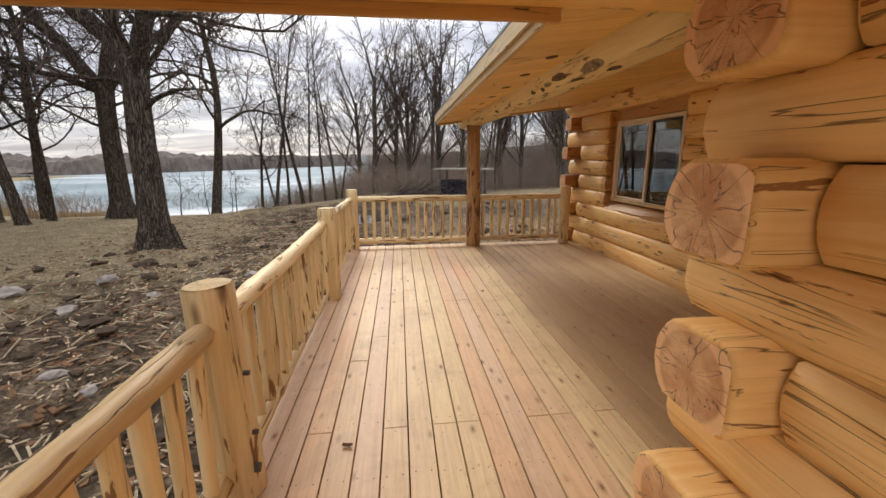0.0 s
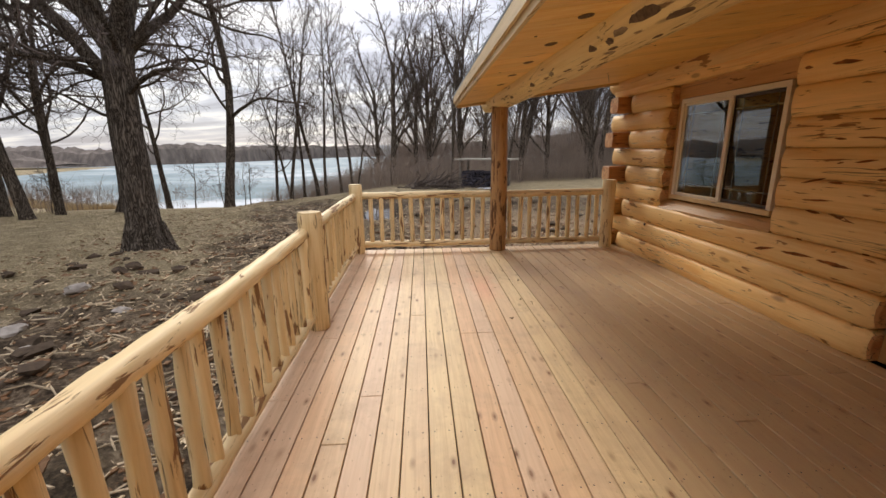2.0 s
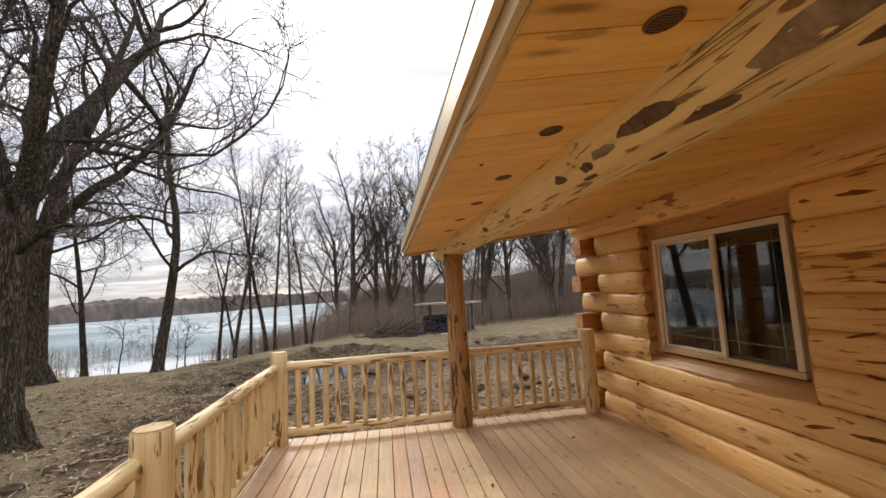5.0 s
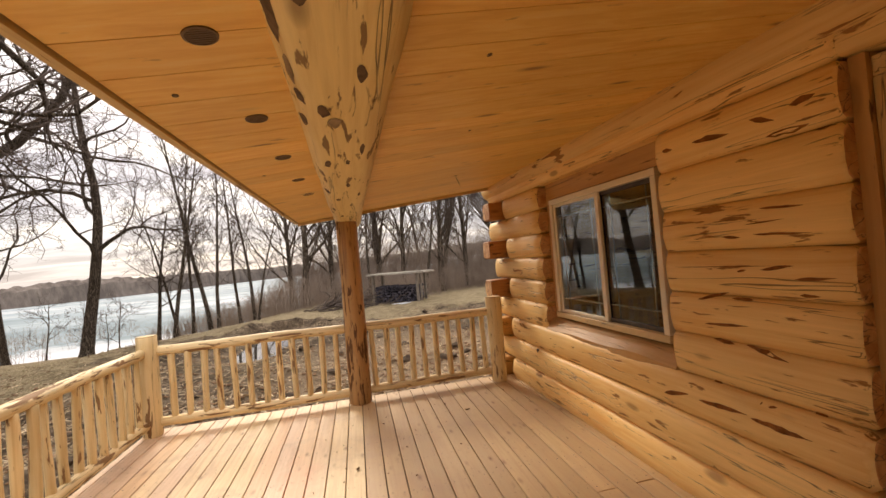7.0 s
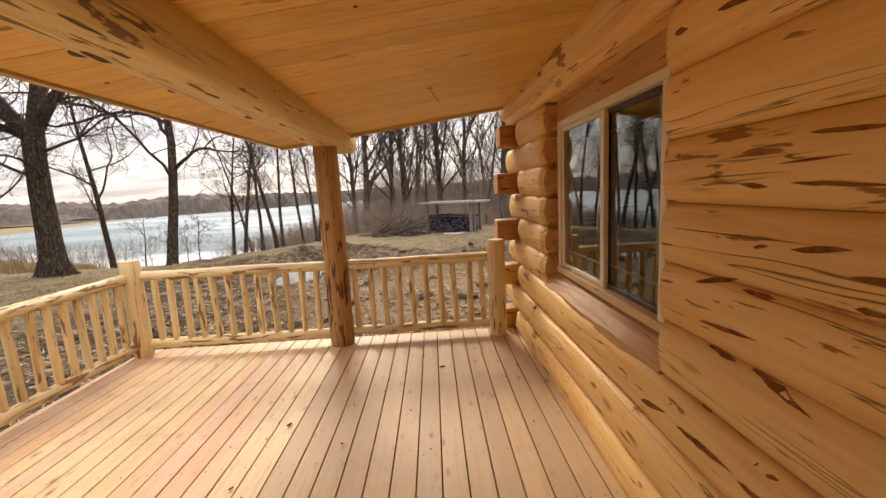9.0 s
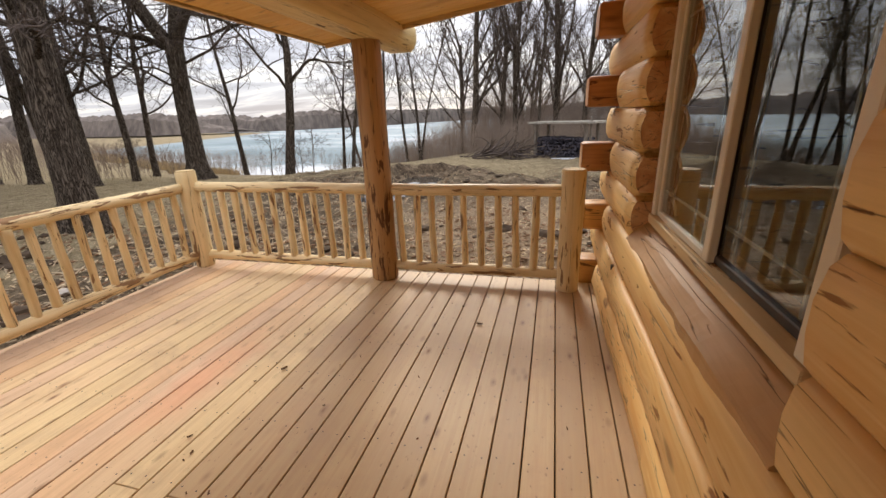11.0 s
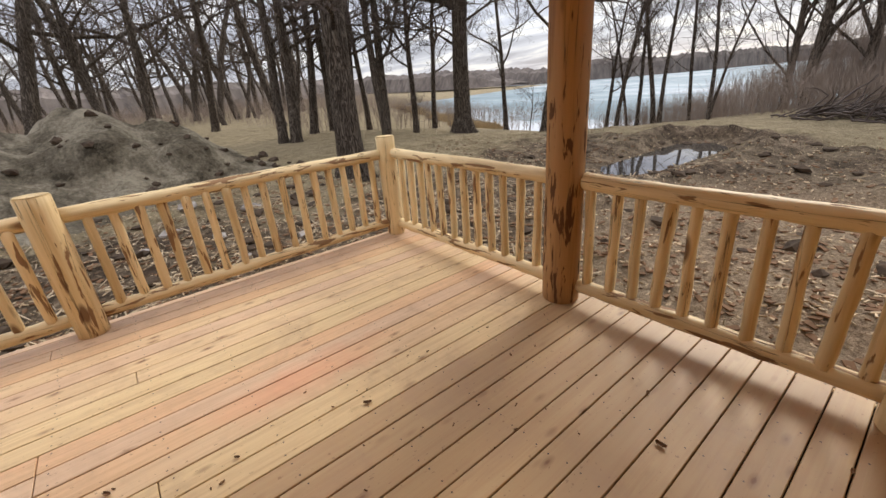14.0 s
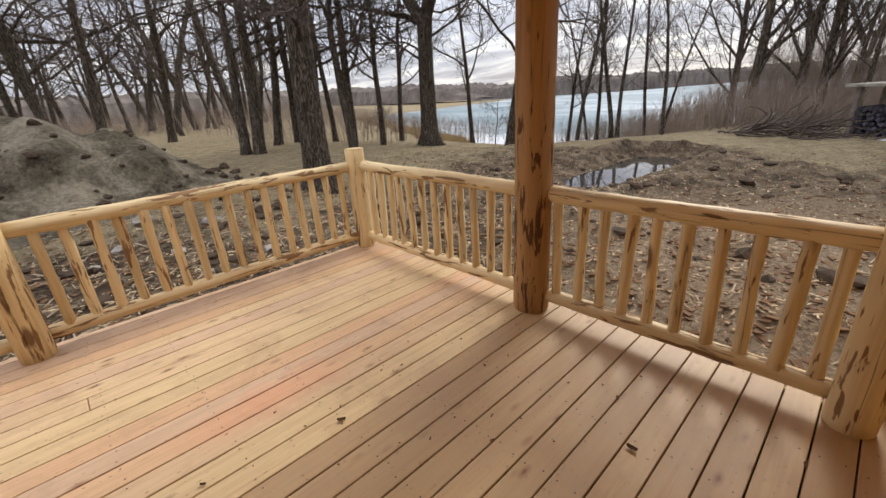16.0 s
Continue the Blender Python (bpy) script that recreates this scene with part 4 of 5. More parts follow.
# ---- trees ----
class Bark:
    """Gathers the tubes of a tree, thick wood and twigs apart."""

    def __init__(self, seed):
        self.r = random.Random(seed)
        self.sets = {0: ([], []), 1: ([], [])}

    def tube(self, pts, radii, sides, which):
        verts, faces = self.sets[which]
        base = len(verts)
        for i, p in enumerate(pts):
            d = (pts[min(i + 1, len(pts) - 1)] - pts[max(i - 1, 0)]).normalized()
            u = d.orthogonal().normalized()
            if i and u.dot(last) < 0.7:
                u = (last - d * last.dot(d)).normalized()
            last = u
            w_ = d.cross(u)
            for j in range(sides):
                a = 2 * math.pi * j / sides
                verts.append(tuple(p + (u * math.cos(a) + w_ * math.sin(a)) * radii[i]))
        for i in range(len(pts) - 1):
            for j in range(sides):
                a, b = base + i * sides + j, base + i * sides + (j + 1) % sides
                faces.append((a, b, b + sides, a + sides))

    def branch(self, p, d, length, r0, level, spec):
        rnd = self.r
        steps, sides = spec["steps"][level], spec["sides"][level]
        pts, radii = [p], [r0]
        wig = spec["wiggle"][level]
        d = d.normalized()
        step = length / steps
        for i in range(steps):
            d = (d + Vector((rnd.gauss(0, wig), rnd.gauss(0, wig), rnd.gauss(0, wig) + spec["lift"][level]))).normalized()
            p = p + d * step
            pts.append(p)
            radii.append(r0 * (1 - (1 - spec["tip"][level]) * (i + 1) / steps))
        if level == 0 and spec.get("flare"):
            radii[0] = r0 * spec["flare"]
            pts.insert(1, pts[0].lerp(pts[1], min(0.9, 0.35 / step)))
            radii.insert(1, r0 * 1.04)
        self.tube(pts, radii, sides, 0 if level < 2 else 1)
        if level >= spec["levels"]:
            return
        n = spec["kids"][level]
        lo = spec["from"][level]
        for i in range(n):
            f = lo + (1 - lo) * (i + rnd.random()) / n
            f = min(f, 0.995)
            k = f * (len(pts) - 1)
            j = int(k)
            q = pts[j].lerp(pts[j + 1], k - j)
            rr_ = radii[j] + (radii[j + 1] - radii[j]) * (k - j)
            ax = (pts[j + 1] - pts[j]).normalized()
            az = rnd.uniform(0, 2 * math.pi)
            side = ax.orthogonal().normalized()
            side = Matrix.Rotation(az, 3, ax) @ side
            ang = radians(rnd.uniform(*spec["angle"][level]))
            nd = ax * math.cos(ang) + side * math.sin(ang)
            ln = length * spec["ratio"][level] * rnd.uniform(0.6, 1.15) * (1.15 - 0.55 * f)
            self.branch(q, nd, ln, max(0.0065, min(rr_ * 0.8, r0 * spec["thin"][level] * rnd.uniform(0.7, 1.1))), level + 1, spec)


OAK = {"levels": 4, "steps": [9, 9, 7, 5, 2], "sides": [12, 7, 5, 3, 3], "wiggle": [0.06, 0.24, 0.28, 0.30, 0.32], "lift": [0.02, 0.05, 0.04, 0.02, 0.0],
       "tip": [0.30, 0.22, 0.25, 0.3, 0.4], "kids": [9, 7, 7, 4, 0], "from": [0.33, 0.2, 0.15, 0.1, 0], "angle": [(35, 75), (30, 65), (30, 70), (30, 75)],
       "ratio": [0.62, 0.50, 0.48, 0.5], "thin": [0.37, 0.38, 0.40, 0.45], "flare": 1.35}
SLIM = {"levels": 3, "steps": [10, 6, 4, 2], "sides": [8, 4, 3, 3], "wiggle": [0.035, 0.12, 0.18, 0.2], "lift": [0.02, 0.10, 0.06, 0.02],
        "tip": [0.12, 0.25, 0.3, 0.4], "kids": [22, 7, 5, 0], "from": [0.28, 0.15, 0.1, 0], "angle": [(25, 60), (25, 60), (30, 70)],
        "ratio": [0.30, 0.42, 0.5], "thin": [0.26, 0.4, 0.5], "flare": 1.25}
FAN = {"levels": 4, "steps": [6, 8, 6, 4, 2], "sides": [10, 6, 4, 3, 3], "wiggle": [0.04, 0.07, 0.12, 0.15, 0.2], "lift": [0.02, 0.06, 0.05, 0.04, 0.0],
       "tip": [0.55, 0.15, 0.25, 0.3, 0.4], "kids": [9, 9, 7, 4, 0], "from": [0.3, 0.15, 0.15, 0.1, 0], "angle": [(12, 42), (18, 45), (20, 50), (30, 60)],
       "ratio": [1.0, 0.42, 0.45, 0.5], "thin": [0.42, 0.34, 0.4, 0.45], "flare": 1.3}


def grow(name, seed, height, r, spec, lean=(0, 0), label="", group="bare trees of the lake shore"):
    b = Bark(seed)
    b.branch(Vector((0, 0, -0.15)), Vector((lean[0], lean[1], 1)), height, r, 0, spec)
    root = holder(name, (0, 0, 0), label, "tree", group)
    raw("trunk", *b.sets[0], M_BARK, root)
    t = raw("crown", *b.sets[1], M_TWIG, root)
    tagged(t, "fine bare twigs")
    return root


def plant(proto, x, y, turn, scale=1.0, tilt=(0, 0), label="", sink=0.0):
    ob = copy_thing(proto, pose(x, y, land(x, y) - sink if y < 59 else -1.2, tilt[0], tilt[1], turn) @ Matrix.Scale(scale, 4))
    ob.scale = (scale, scale, scale)
    if label:
        tagged(ob, label)
    return ob


# the big oak by the deck: short stout trunk that forks into three limbs
def big_oak(seed, x, y, fat, fork, limbs, sides_, label):
    b = Bark(seed)
    t = fork / 5.2
    pts = [Vector((p[0], p[1], p[2] * t)) for p in ((0, 0, -0.2), (0, 0, 0.1), (-0.02, 0, 0.5), (-0.01, 0.0, 1.2), (0.0, 0, 2.0), (-0.02, 0.02, 3.0), (0.0, 0.05, 4.2), (0.06, 0.05, 5.2))]
    b.tube(pts, [fat * q for q in (2.0, 1.43, 1.12, 1.0, 0.95, 0.90, 0.84, 0.9)], 18, 0)
    for k in range(7):
        a = k * 0.9 + 0.3
        b.tube([Vector((0.86 * fat * math.cos(a), 0.86 * fat * math.sin(a), 0.5)), Vector((1.43 * fat * math.cos(a), 1.43 * fat * math.sin(a), 0.0)), Vector((2.2 * fat * math.cos(a), 2.2 * fat * math.sin(a), -0.16))], [0.33 * fat, 0.36 * fat, 0.2 * fat], 7, 0)
    top = pts[-1]
    big = dict(OAK, flare=0, kids=[10, 8, 7, 4, 0], wiggle=[0.10, 0.22, 0.28, 0.30, 0.32], thin=[0.36, 0.38, 0.42, 0.45], **{"from": [0.10, 0.18, 0.15, 0.1, 0]})
    for d, ln, r in limbs:
        b.branch(top - Vector((0, 0, 0.3)), Vector(d), ln, r, 0, big)
    for h, d, ln in sides_:
        b.branch(Vector((0.02, 0, h)), Vector(d), ln, 0.055, 1, OAK)
    root = holder("oak_tree", (x, y, land(x, y)), label, "tree", "bare oaks of the lawn")
    raw("trunk", *b.sets[0], M_BARK, root)
    tagged(raw("crown", *b.sets[1], M_TWIG, root), "fine bare twigs")


big_oak(5, -4.6, 8.45, 0.25, 3.5, [((-0.42, 0.0, 1.0), 6.6, 0.165), ((0.10, 0.3, 1.0), 7.2, 0.175), ((0.34, -0.1, 1.0), 6.0, 0.12), ((-0.15, -0.3, 1.0), 5.6, 0.10)],
        [(2.6, (1, -0.3, 0.15), 2.0), (3.2, (1, 0.5, 0.35), 3.4), (3.0, (-0.9, 0.3, 0.3), 2.4), (3.2, (0.9, -0.5, 0.3), 3.0)], "big bare oak with deeply furrowed bark beside the deck")
big_oak(6, -10.0, 16.4, 0.33, 4.7, [((-0.6, -0.1, 1.0), 8.0, 0.24), ((0.05, 0.2, 1.0), 9.0, 0.24), ((0.7, -0.3, 0.75), 7.5, 0.18), ((-0.9, 0.2, 0.5), 6.0, 0.13)],
        [(3.2, (-1, 0.0, 0.2), 4.5), (3.0, (1, -0.3, 0.15), 4.0), (3.9, (1, 0.3, 0.3), 4.0)], "massive bare oak that forks into thick spreading limbs")
protos = {
    "o1": grow("oak_tree", 21, 11.5, 0.21, OAK, label="bare oak with crooked spreading limbs standing on the dry lawn"),
    "o2": grow("oak_tree", 22, 10.5, 0.19, OAK, (0.12, 0), "bare leaning oak with crooked limbs near the lake shore"),
    "o3": grow("oak_tree", 23, 9.5, 0.14, OAK, (-0.08, 0.05), "smaller bare oak with twisted branches near the ice"),
    "s1": grow("slender_tree", 31, 9.0, 0.085, SLIM, label="tall slender bare tree at the edge of the thicket"),
    "s2": grow("slender_tree", 32, 9.5, 0.095, SLIM, (0.08, 0), "tall thin bare tree with short side branches by the lake"),
    "s3": grow("slender_tree", 33, 8.5, 0.07, SLIM, (-0.1, 0), "thin leaning bare tree among the brush"),
    "f1": grow("maple_tree", 41, 4.6, 0.13, FAN, label="many-limbed bare tree with a fan-shaped crown behind the brush"),
    "f2": grow("maple_tree", 42, 4.2, 0.11, FAN, label="bare tree with upswept crown at the wood's edge"),
}
LEAN_OAK = dict(OAK, levels=3, kids=[9, 7, 6, 0], steps=[8, 6, 4, 3], sides=[9, 5, 3, 3], thin=[0.33, 0.34, 0.4])
protos["w1"] = grow("oak_tree", 61, 10.5, 0.20, LEAN_OAK, (0.22, 0), "w")
protos["w2"] = grow("oak_tree", 62, 9.5, 0.15, LEAN_OAK, (-0.2, 0.1), "w")
protos["w3"] = grow("oak_tree", 63, 11.5, 0.235, LEAN_OAK, (0.05, 0.16), "w")
FAR_FAN = dict(FAN, levels=3, kids=[8, 9, 7, 0], sides=[7, 4, 3, 3], steps=[5, 6, 4, 3])
protos["g1"] = grow("maple_tree", 71, 4.6, 0.10, FAR_FAN, label="w")
protos["g2"] = grow("maple_tree", 72, 4.2, 0.085, FAR_FAN, label="w")
small = dict(OAK, levels=3, kids=[8, 6, 5, 0], steps=[6, 5, 4, 2], sides=[5, 4, 3, 3])
protos["b1"] = grow("sapling", 51, 2.6, 0.035, small, label="knee-thin bare sapling with fine branches on the lawn", group="saplings")
row = [("o2", -7.7, 18.7, 30, 1.05), ("o3", -10.8, 19.9, 250, 0.85), ("o2", -10.8, 13.2, 190, 0.85), ("o3", -11.4, 15.0, 20, 0.9), ("o1", -12.4, 14.2, 60, 0.9),
       ("o3", -13.9, 18.0, 150, 0.95), ("o3", -6.6, 21.5, 100, 0.6), ("o1", -12.6, 10.36, 20, 1.0), ("o2", -12.9, 10.0, 140, 0.95),
       ("o2", -14.5, 11.9, 75, 0.95), ("o2", -13.4, 13.2, 120, 0.95), ("o1", -14.9, 13.0, 270, 0.8), ("o3", -15.2, 15.0, 330, 1.0)]
for k, x, y, a, s in row:
    plant(protos[k], x, y, a, s)
for k, x, y, a, s in [("s2", -5.6, 20.4, 0, 0.95), ("s1", -5.2, 21.3, 80, 0.95), ("s2", -4.5, 21.2, 200, 1.0), ("s3", -6.2, 22.6, 20, 0.95), ("s1", -4.0, 20.5, 290, 0.9), ("s3", -3.5, 21.9, 60, 1.0), ("s2", -3.0, 22.3, 130, 0.9),
                      ("s3", -2.6, 21.0, 170, 0.8), ("f1", -1.1, 26.3, 40, 1.55), ("f2", -2.2, 28.5, 140, 1.5), ("f2", 1.1, 26.4, 250, 1.5), ("f1", 0.3, 27.6, 150, 1.4), ("s1", 2.3, 24.4, 40, 1.0), ("f1", 6.8, 26.5, 80, 1.5), ("f2", 4.6, 27.5, 10, 1.5),
                      ("f2", 8.4, 26.5, 110, 1.5), ("f1", 10.5, 24.8, 220, 1.4), ("s2", 5.6, 25.5, 10, 1.0), ("f1", 3.2, 28.5, 300, 1.7), ("f2", 12.6, 22.8, 30, 1.4), ("f1", 14.5, 20.5, 190, 1.3)]:
    plant(protos[k], x, y, a, s)
for x, y, a, s in [(-10.2, 20.9, 0, 0.9), (-7.2, 19.8, 70, 0.8), (-9.2, 21.6, 140, 0.8), (-12.4, 15.9, 20, 0.6), (-12.0, 15.6, 220, 0.6), (-6.9, 18.4, 300, 0.6)]:
    plant(protos["b1"], x, y, a, s)
# the oak wood to the west, behind the spoil heap
tr = random.Random(9)
count = 0
while count < 84:
    x, y = tr.uniform(-62, -14.5), tr.uniform(-14, 34)
    if y > 12 + 0.42 * (-x - 14) or (x > -18 and -4 < y < 3) or math.hypot(x + 17.5, y - 8) < 2.2:
        continue
    k = tr.choice(["w1", "w2", "w2", "w3"])
    plant(protos[k], x, y, tr.uniform(0, 360), tr.uniform(0.85, 1.25), (tr.uniform(-7, 7), tr.uniform(-7, 7)), "bare oak of the wood behind the spoil heap")
    count += 1
# wood behind the thicket to the north and east
count = 0
while count < 34:
    x, y = tr.uniform(1, 42), tr.uniform(25, 40)
    if y < 26 - 0.25 * (x - 5):
        continue
    k = tr.choice(["g1", "g2", "g1", "s1"])
    plant(protos[k], x, y, tr.uniform(0, 360), tr.uniform(1.4, 1.9), (tr.uniform(-3, 3), tr.uniform(-3, 3)), "bare tree of the wood beyond the brush")
    count += 1
for p in protos.values():
    for o in list(p.children):
        bpy.data.objects.remove(o)
    bpy.data.objects.remove(p)


# ---- brush, reeds, litter ----
def stems(name, spots, material, label, category, thick, fork=3):
    verts, faces = [], []
    for x, y, z, h, q in spots:
        dx, dy = tr.gauss(0, 0.13) * h, tr.gauss(0, 0.13) * h
        legs = [((x, y, z), (x + dx, y + dy, z + h), q)]
        for k in range(fork):
            f = tr.uniform(0.25, 0.8)
            sx, sy, sz = x + dx * f, y + dy * f, z + h * f
            legs.append(((sx, sy, sz), (sx + tr.gauss(0, 0.22) * h, sy + tr.gauss(0, 0.22) * h, sz + h * tr.uniform(0.2, 0.45)), q * 0.6))
        for a, b, r in legs:
            i = len(verts)
            for c, s in ((1, 0), (-0.5, 0.87), (-0.5, -0.87)):
                verts.append((a[0] + c * r, a[1] + s * r, a[2]))
            verts.append(b)
            faces += [(i, i + 1, i + 3), (i + 1, i + 2, i + 3), (i + 2, i, i + 3)]
    return tagged(raw(name, verts, faces, material, smooth=False), label, category, kind="stuff")


spots = []
while len(spots) < 11000:
    x, y = tr.uniform(-7.5, 32), tr.uniform(19, 33)
    lo = 20.6 + 0.2 * max(0, x + 3) if x < 6 else 23.4 - 0.12 * (x - 6)
    if y < lo + tr.uniform(0, 0.8):
        continue
    spots.append((x, y, land(x, y), tr.uniform(0.5, 1.0) * (1.5 + 0.14 * (y - lo)) * (0.75 if x < -3 else 1.0), 0.008))
for i in range(7000):
    x = tr.uniform(-2, 45)
    y = tr.uniform(26, 42) - 0.2 * max(0, x - 8)
    spots.append((x, y, land(x, y), tr.uniform(2.2, 5.0), 0.012))
stems("brush", spots, M_BRUSH, "dense tangle of bare grey-brown brush in front of the lake", "brush", 0.01, 4)
spots = []
while len(spots) < 6000:
    x, y = tr.uniform(-60, -14), tr.uniform(-10, 40)
    if x > -30 and y < 12:
        continue
    spots.append((x, y, land(x, y), tr.uniform(0.6, 1.8), 0.012))
stems("brush", spots, M_BRUSH, "thin undergrowth between the oaks of the western wood", "brush", 0.01, 4)
spots = []
while len(spots) < 7000:
    x, y = tr.uniform(-40, -13.5), tr.uniform(17, 36)
    lo = 21.5 + 0.45 * max(0, -16 - x)
    if lo < y < lo + 4.0 and noise.noise(Vector((x * 0.25, y * 0.4, 2))) > -0.05:
        spots.append((x, y, land(x, y), tr.uniform(0.2, 0.55), 0.012))
stems("reeds", spots, M_REED, "golden dry reeds and tall grass along the lake shore", "reeds", 0.01, 2)
spots = []
while len(spots) < 16000:
    x, y = tr.uniform(-14, 8), tr.uniform(-2, 17)
    if -0.9 < x < 6 and y < 7.2:
        continue
    if math.hypot(x - 1, (y - 7) * 0.8) < 5.5 and tr.random() < 0.85:
        continue
    spots.append((x, y, land(x, y), tr.uniform(0.02, 0.06), 0.005))
stems("grass", spots, plain("dry_grass", (0.34, 0.28, 0.17), 0.95, 0.4, 2.0), "short matted straw-coloured lawn grass", "grass", 0.01, 2)


def litter(name, count, area, size, material, label, category, slim=0.35, keep=lambda x, y: True):
    verts, faces = [], []
    n = 0
    while n < count:
        x, y = tr.uniform(*area[:2]), tr.uniform(*area[2:])
        if (-0.86 < x < 3.7 and y < 7.1) or not keep(x, y):
            continue
        s = size * tr.uniform(0.4, 1.6)
        a, t = tr.uniform(0, 6.283), tr.uniform(-0.35, 0.35)
        c, q = math.cos(a), math.sin(a)
        z = land(x, y) + 0.012
        i = len(verts)
        for u, v in ((-1, -slim), (1, -slim * 0.6), (0.8, slim), (-0.9, slim)):
            verts.append((x + (u * c - v * q) * s, y + (u * q + v * c) * s, z + u * t * s + (0.004 if v > 0 else 0)))
        for u, v in ((-1, -slim), (1, -slim * 0.6), (0.8, slim), (-0.9, slim)):
            verts.append((x + (u * c - v * q) * s, y + (u * q + v * c) * s, z + u * t * s - 0.008))
        faces += [(i, i + 1, i + 2, i + 3), (i, i + 4, i + 5, i + 1), (i + 1, i + 5, i + 6, i + 2), (i + 2, i + 6, i + 7, i + 3), (i + 3, i + 7, i + 4, i)]
        n += 1
    return tagged(raw(name, verts, faces, material, smooth=False), label, category, kind="stuff")


closer = lambda x, y: tr.random() < math.exp(-max(0, math.hypot(max(0, abs(x - 1.5) - 3), max(0, y - 8.5))) / 2.8)
litter("wood_chips", 9000, (-6, 7.5, 0, 16), 0.018, M_CHIP, "pale wood chips and straw scattered on the dug earth", "wood chips", 0.3, closer)
litter("dead_leaves", 9000, (-7, 8, -1, 17), 0.028, M_LEAF, "brown dead oak leaves lying on the ground", "leaf litter", 0.6, closer)
litter("straw", 3600, (-6.5, 6, 0, 13), 0.085, M_STICK, "thin pale sticks and straw strewn on the mud", "straw", 0.06, lambda x, y: closer(x, y) and not (x > 0.2 and tr.random() < 0.8))


def lump(name, x, y, r, material, label, category, seed, flat=0.6, detail=2, parent=None, group="", rough=0.45):
    bm = bmesh.new()
    bmesh.ops.create_icosphere(bm, subdivisions=detail, radius=1)
    for v in bm.verts:
        d = 1 + rough * noise.noise(v.co * 1.5 + Vector((seed, 0, 0))) + rough * 0.4 * noise.noise(v.co * 4 + Vector((0, seed, 0)))
        v.co = Vector((v.co.x * r * d * 1.2, v.co.y * r * d, v.co.z * r * d * flat))
    ob = part(name, bm, material)
    ob.matrix_world = pose(x, y, land(x, y) + r * 0.15, 0, 0, seed * 50)
    return tagged(ob, label, category, group)


for i, (x, y, r) in enumerate([(-4.86, 5.5, 0.13), (-3.9, 5.1, 0.10), (-3.5, 4.75, 0.07), (-2.75, 3.35, 0.07), (-4.2, 6.3, 0.12), (-2.4, 3.2, 0.06), (-3.2, 5.6, 0.09), (-2.2, 6.4, 0.08), (-1.9, 5.6, 0.07)]):
    lump("field_stone", x, y, r, M_ROCK, "pale rounded field stone lying in the dug mud", "stone", i + 1, group="stones in the mud")
for i in range(260):
    a = tr.random()
    x, y = (tr.uniform(-5.6, -1.1), tr.uniform(0.2, 8.0)) if a < 0.55 else (tr.uniform(-3, 5), tr.uniform(8.0, 15.5))
    lump("earth_clod", x, y, tr.uniform(0.03, 0.12), M_CLOD, "dark clod of dug earth", "clod", 20 + i, 0.55, 1, group="clods of earth", rough=0.7)


# spoil heap
def heap(x, y):
    h = 0.0
    for cx, cy, rx, ry, t in ((-9.4, 4.6, 2.5, 1.8, 1.78), (-9.6, 2.6, 2.6, 1.9, 1.72), (-9.2, 5.9, 2.1, 1.5, 1.45), (-11.5, 0.3, 3.4, 2.8, 2.15), (-7.4, 3.0, 2.0, 2.6, 0.65), (-13.8, -1.8, 3.5, 3.0, 1.7)):
        d = ((x - cx) / rx) ** 2 + ((y - cy) / ry) ** 2
        h = max(h, t * math.exp(-d * 1.1))
    h = h + 0.26 * noise.noise(Vector((x * 1.1, y * 1.1, 4))) * min(1, h * 2) - 0.12 * abs(noise.noise(Vector((x * 2.3, y * 2.3, 14)))) * min(1, h * 2) + 0.09 * noise.noise(Vector((x * 4, y * 4, 8))) * min(1, h * 2)
    return h - 0.12


hx, hy = np.arange(-19, -4.4, 0.13), np.arange(-6, 8.6, 0.13)
hv = [(float(x), float(y), land(x, y) + heap(x, y)) for y in hy for x in hx]
hf = [(j * len(hx) + i, j * len(hx) + i + 1, (j + 1) * len(hx) + i + 1, (j + 1) * len(hx) + i) for j in range(len(hy) - 1) for i in range(len(hx) - 1)]
tagged(raw("earth_mound", hv, hf, M_MOUND), "tall heap of dug brown earth and sand beside the deck", "earth mound")
for i, (x, y, r) in enumerate([(-9.6, 7.9, 0.16), (-9.0, 8.3, 0.12), (-8.3, 7.4, 0.1), (-10.2, 8.4, 0.14), (-7.6, 7.9, 0.09)]):
    lump("earth_clod", x, y, r, M_CLOD, "large dark clod of dug earth beside the spoil heap", "clod", 300 + i, 0.8, 2, group="clods of earth", rough=0.8)

for i in range(60):
    x, y = tr.uniform(-10.5, -5.8), tr.uniform(0.5, 8.6)
    ob = lump("earth_clod", x, y, tr.uniform(0.04, 0.12), M_CLOD, "dark clod of dug earth", "clod", 400 + i, 0.7, 1, group="clods of earth", rough=0.7)
    ob.matrix_world = pose(x, y, land(x, y) + max(0.0, heap(x, y)) + 0.01, 0, 0, i * 37)

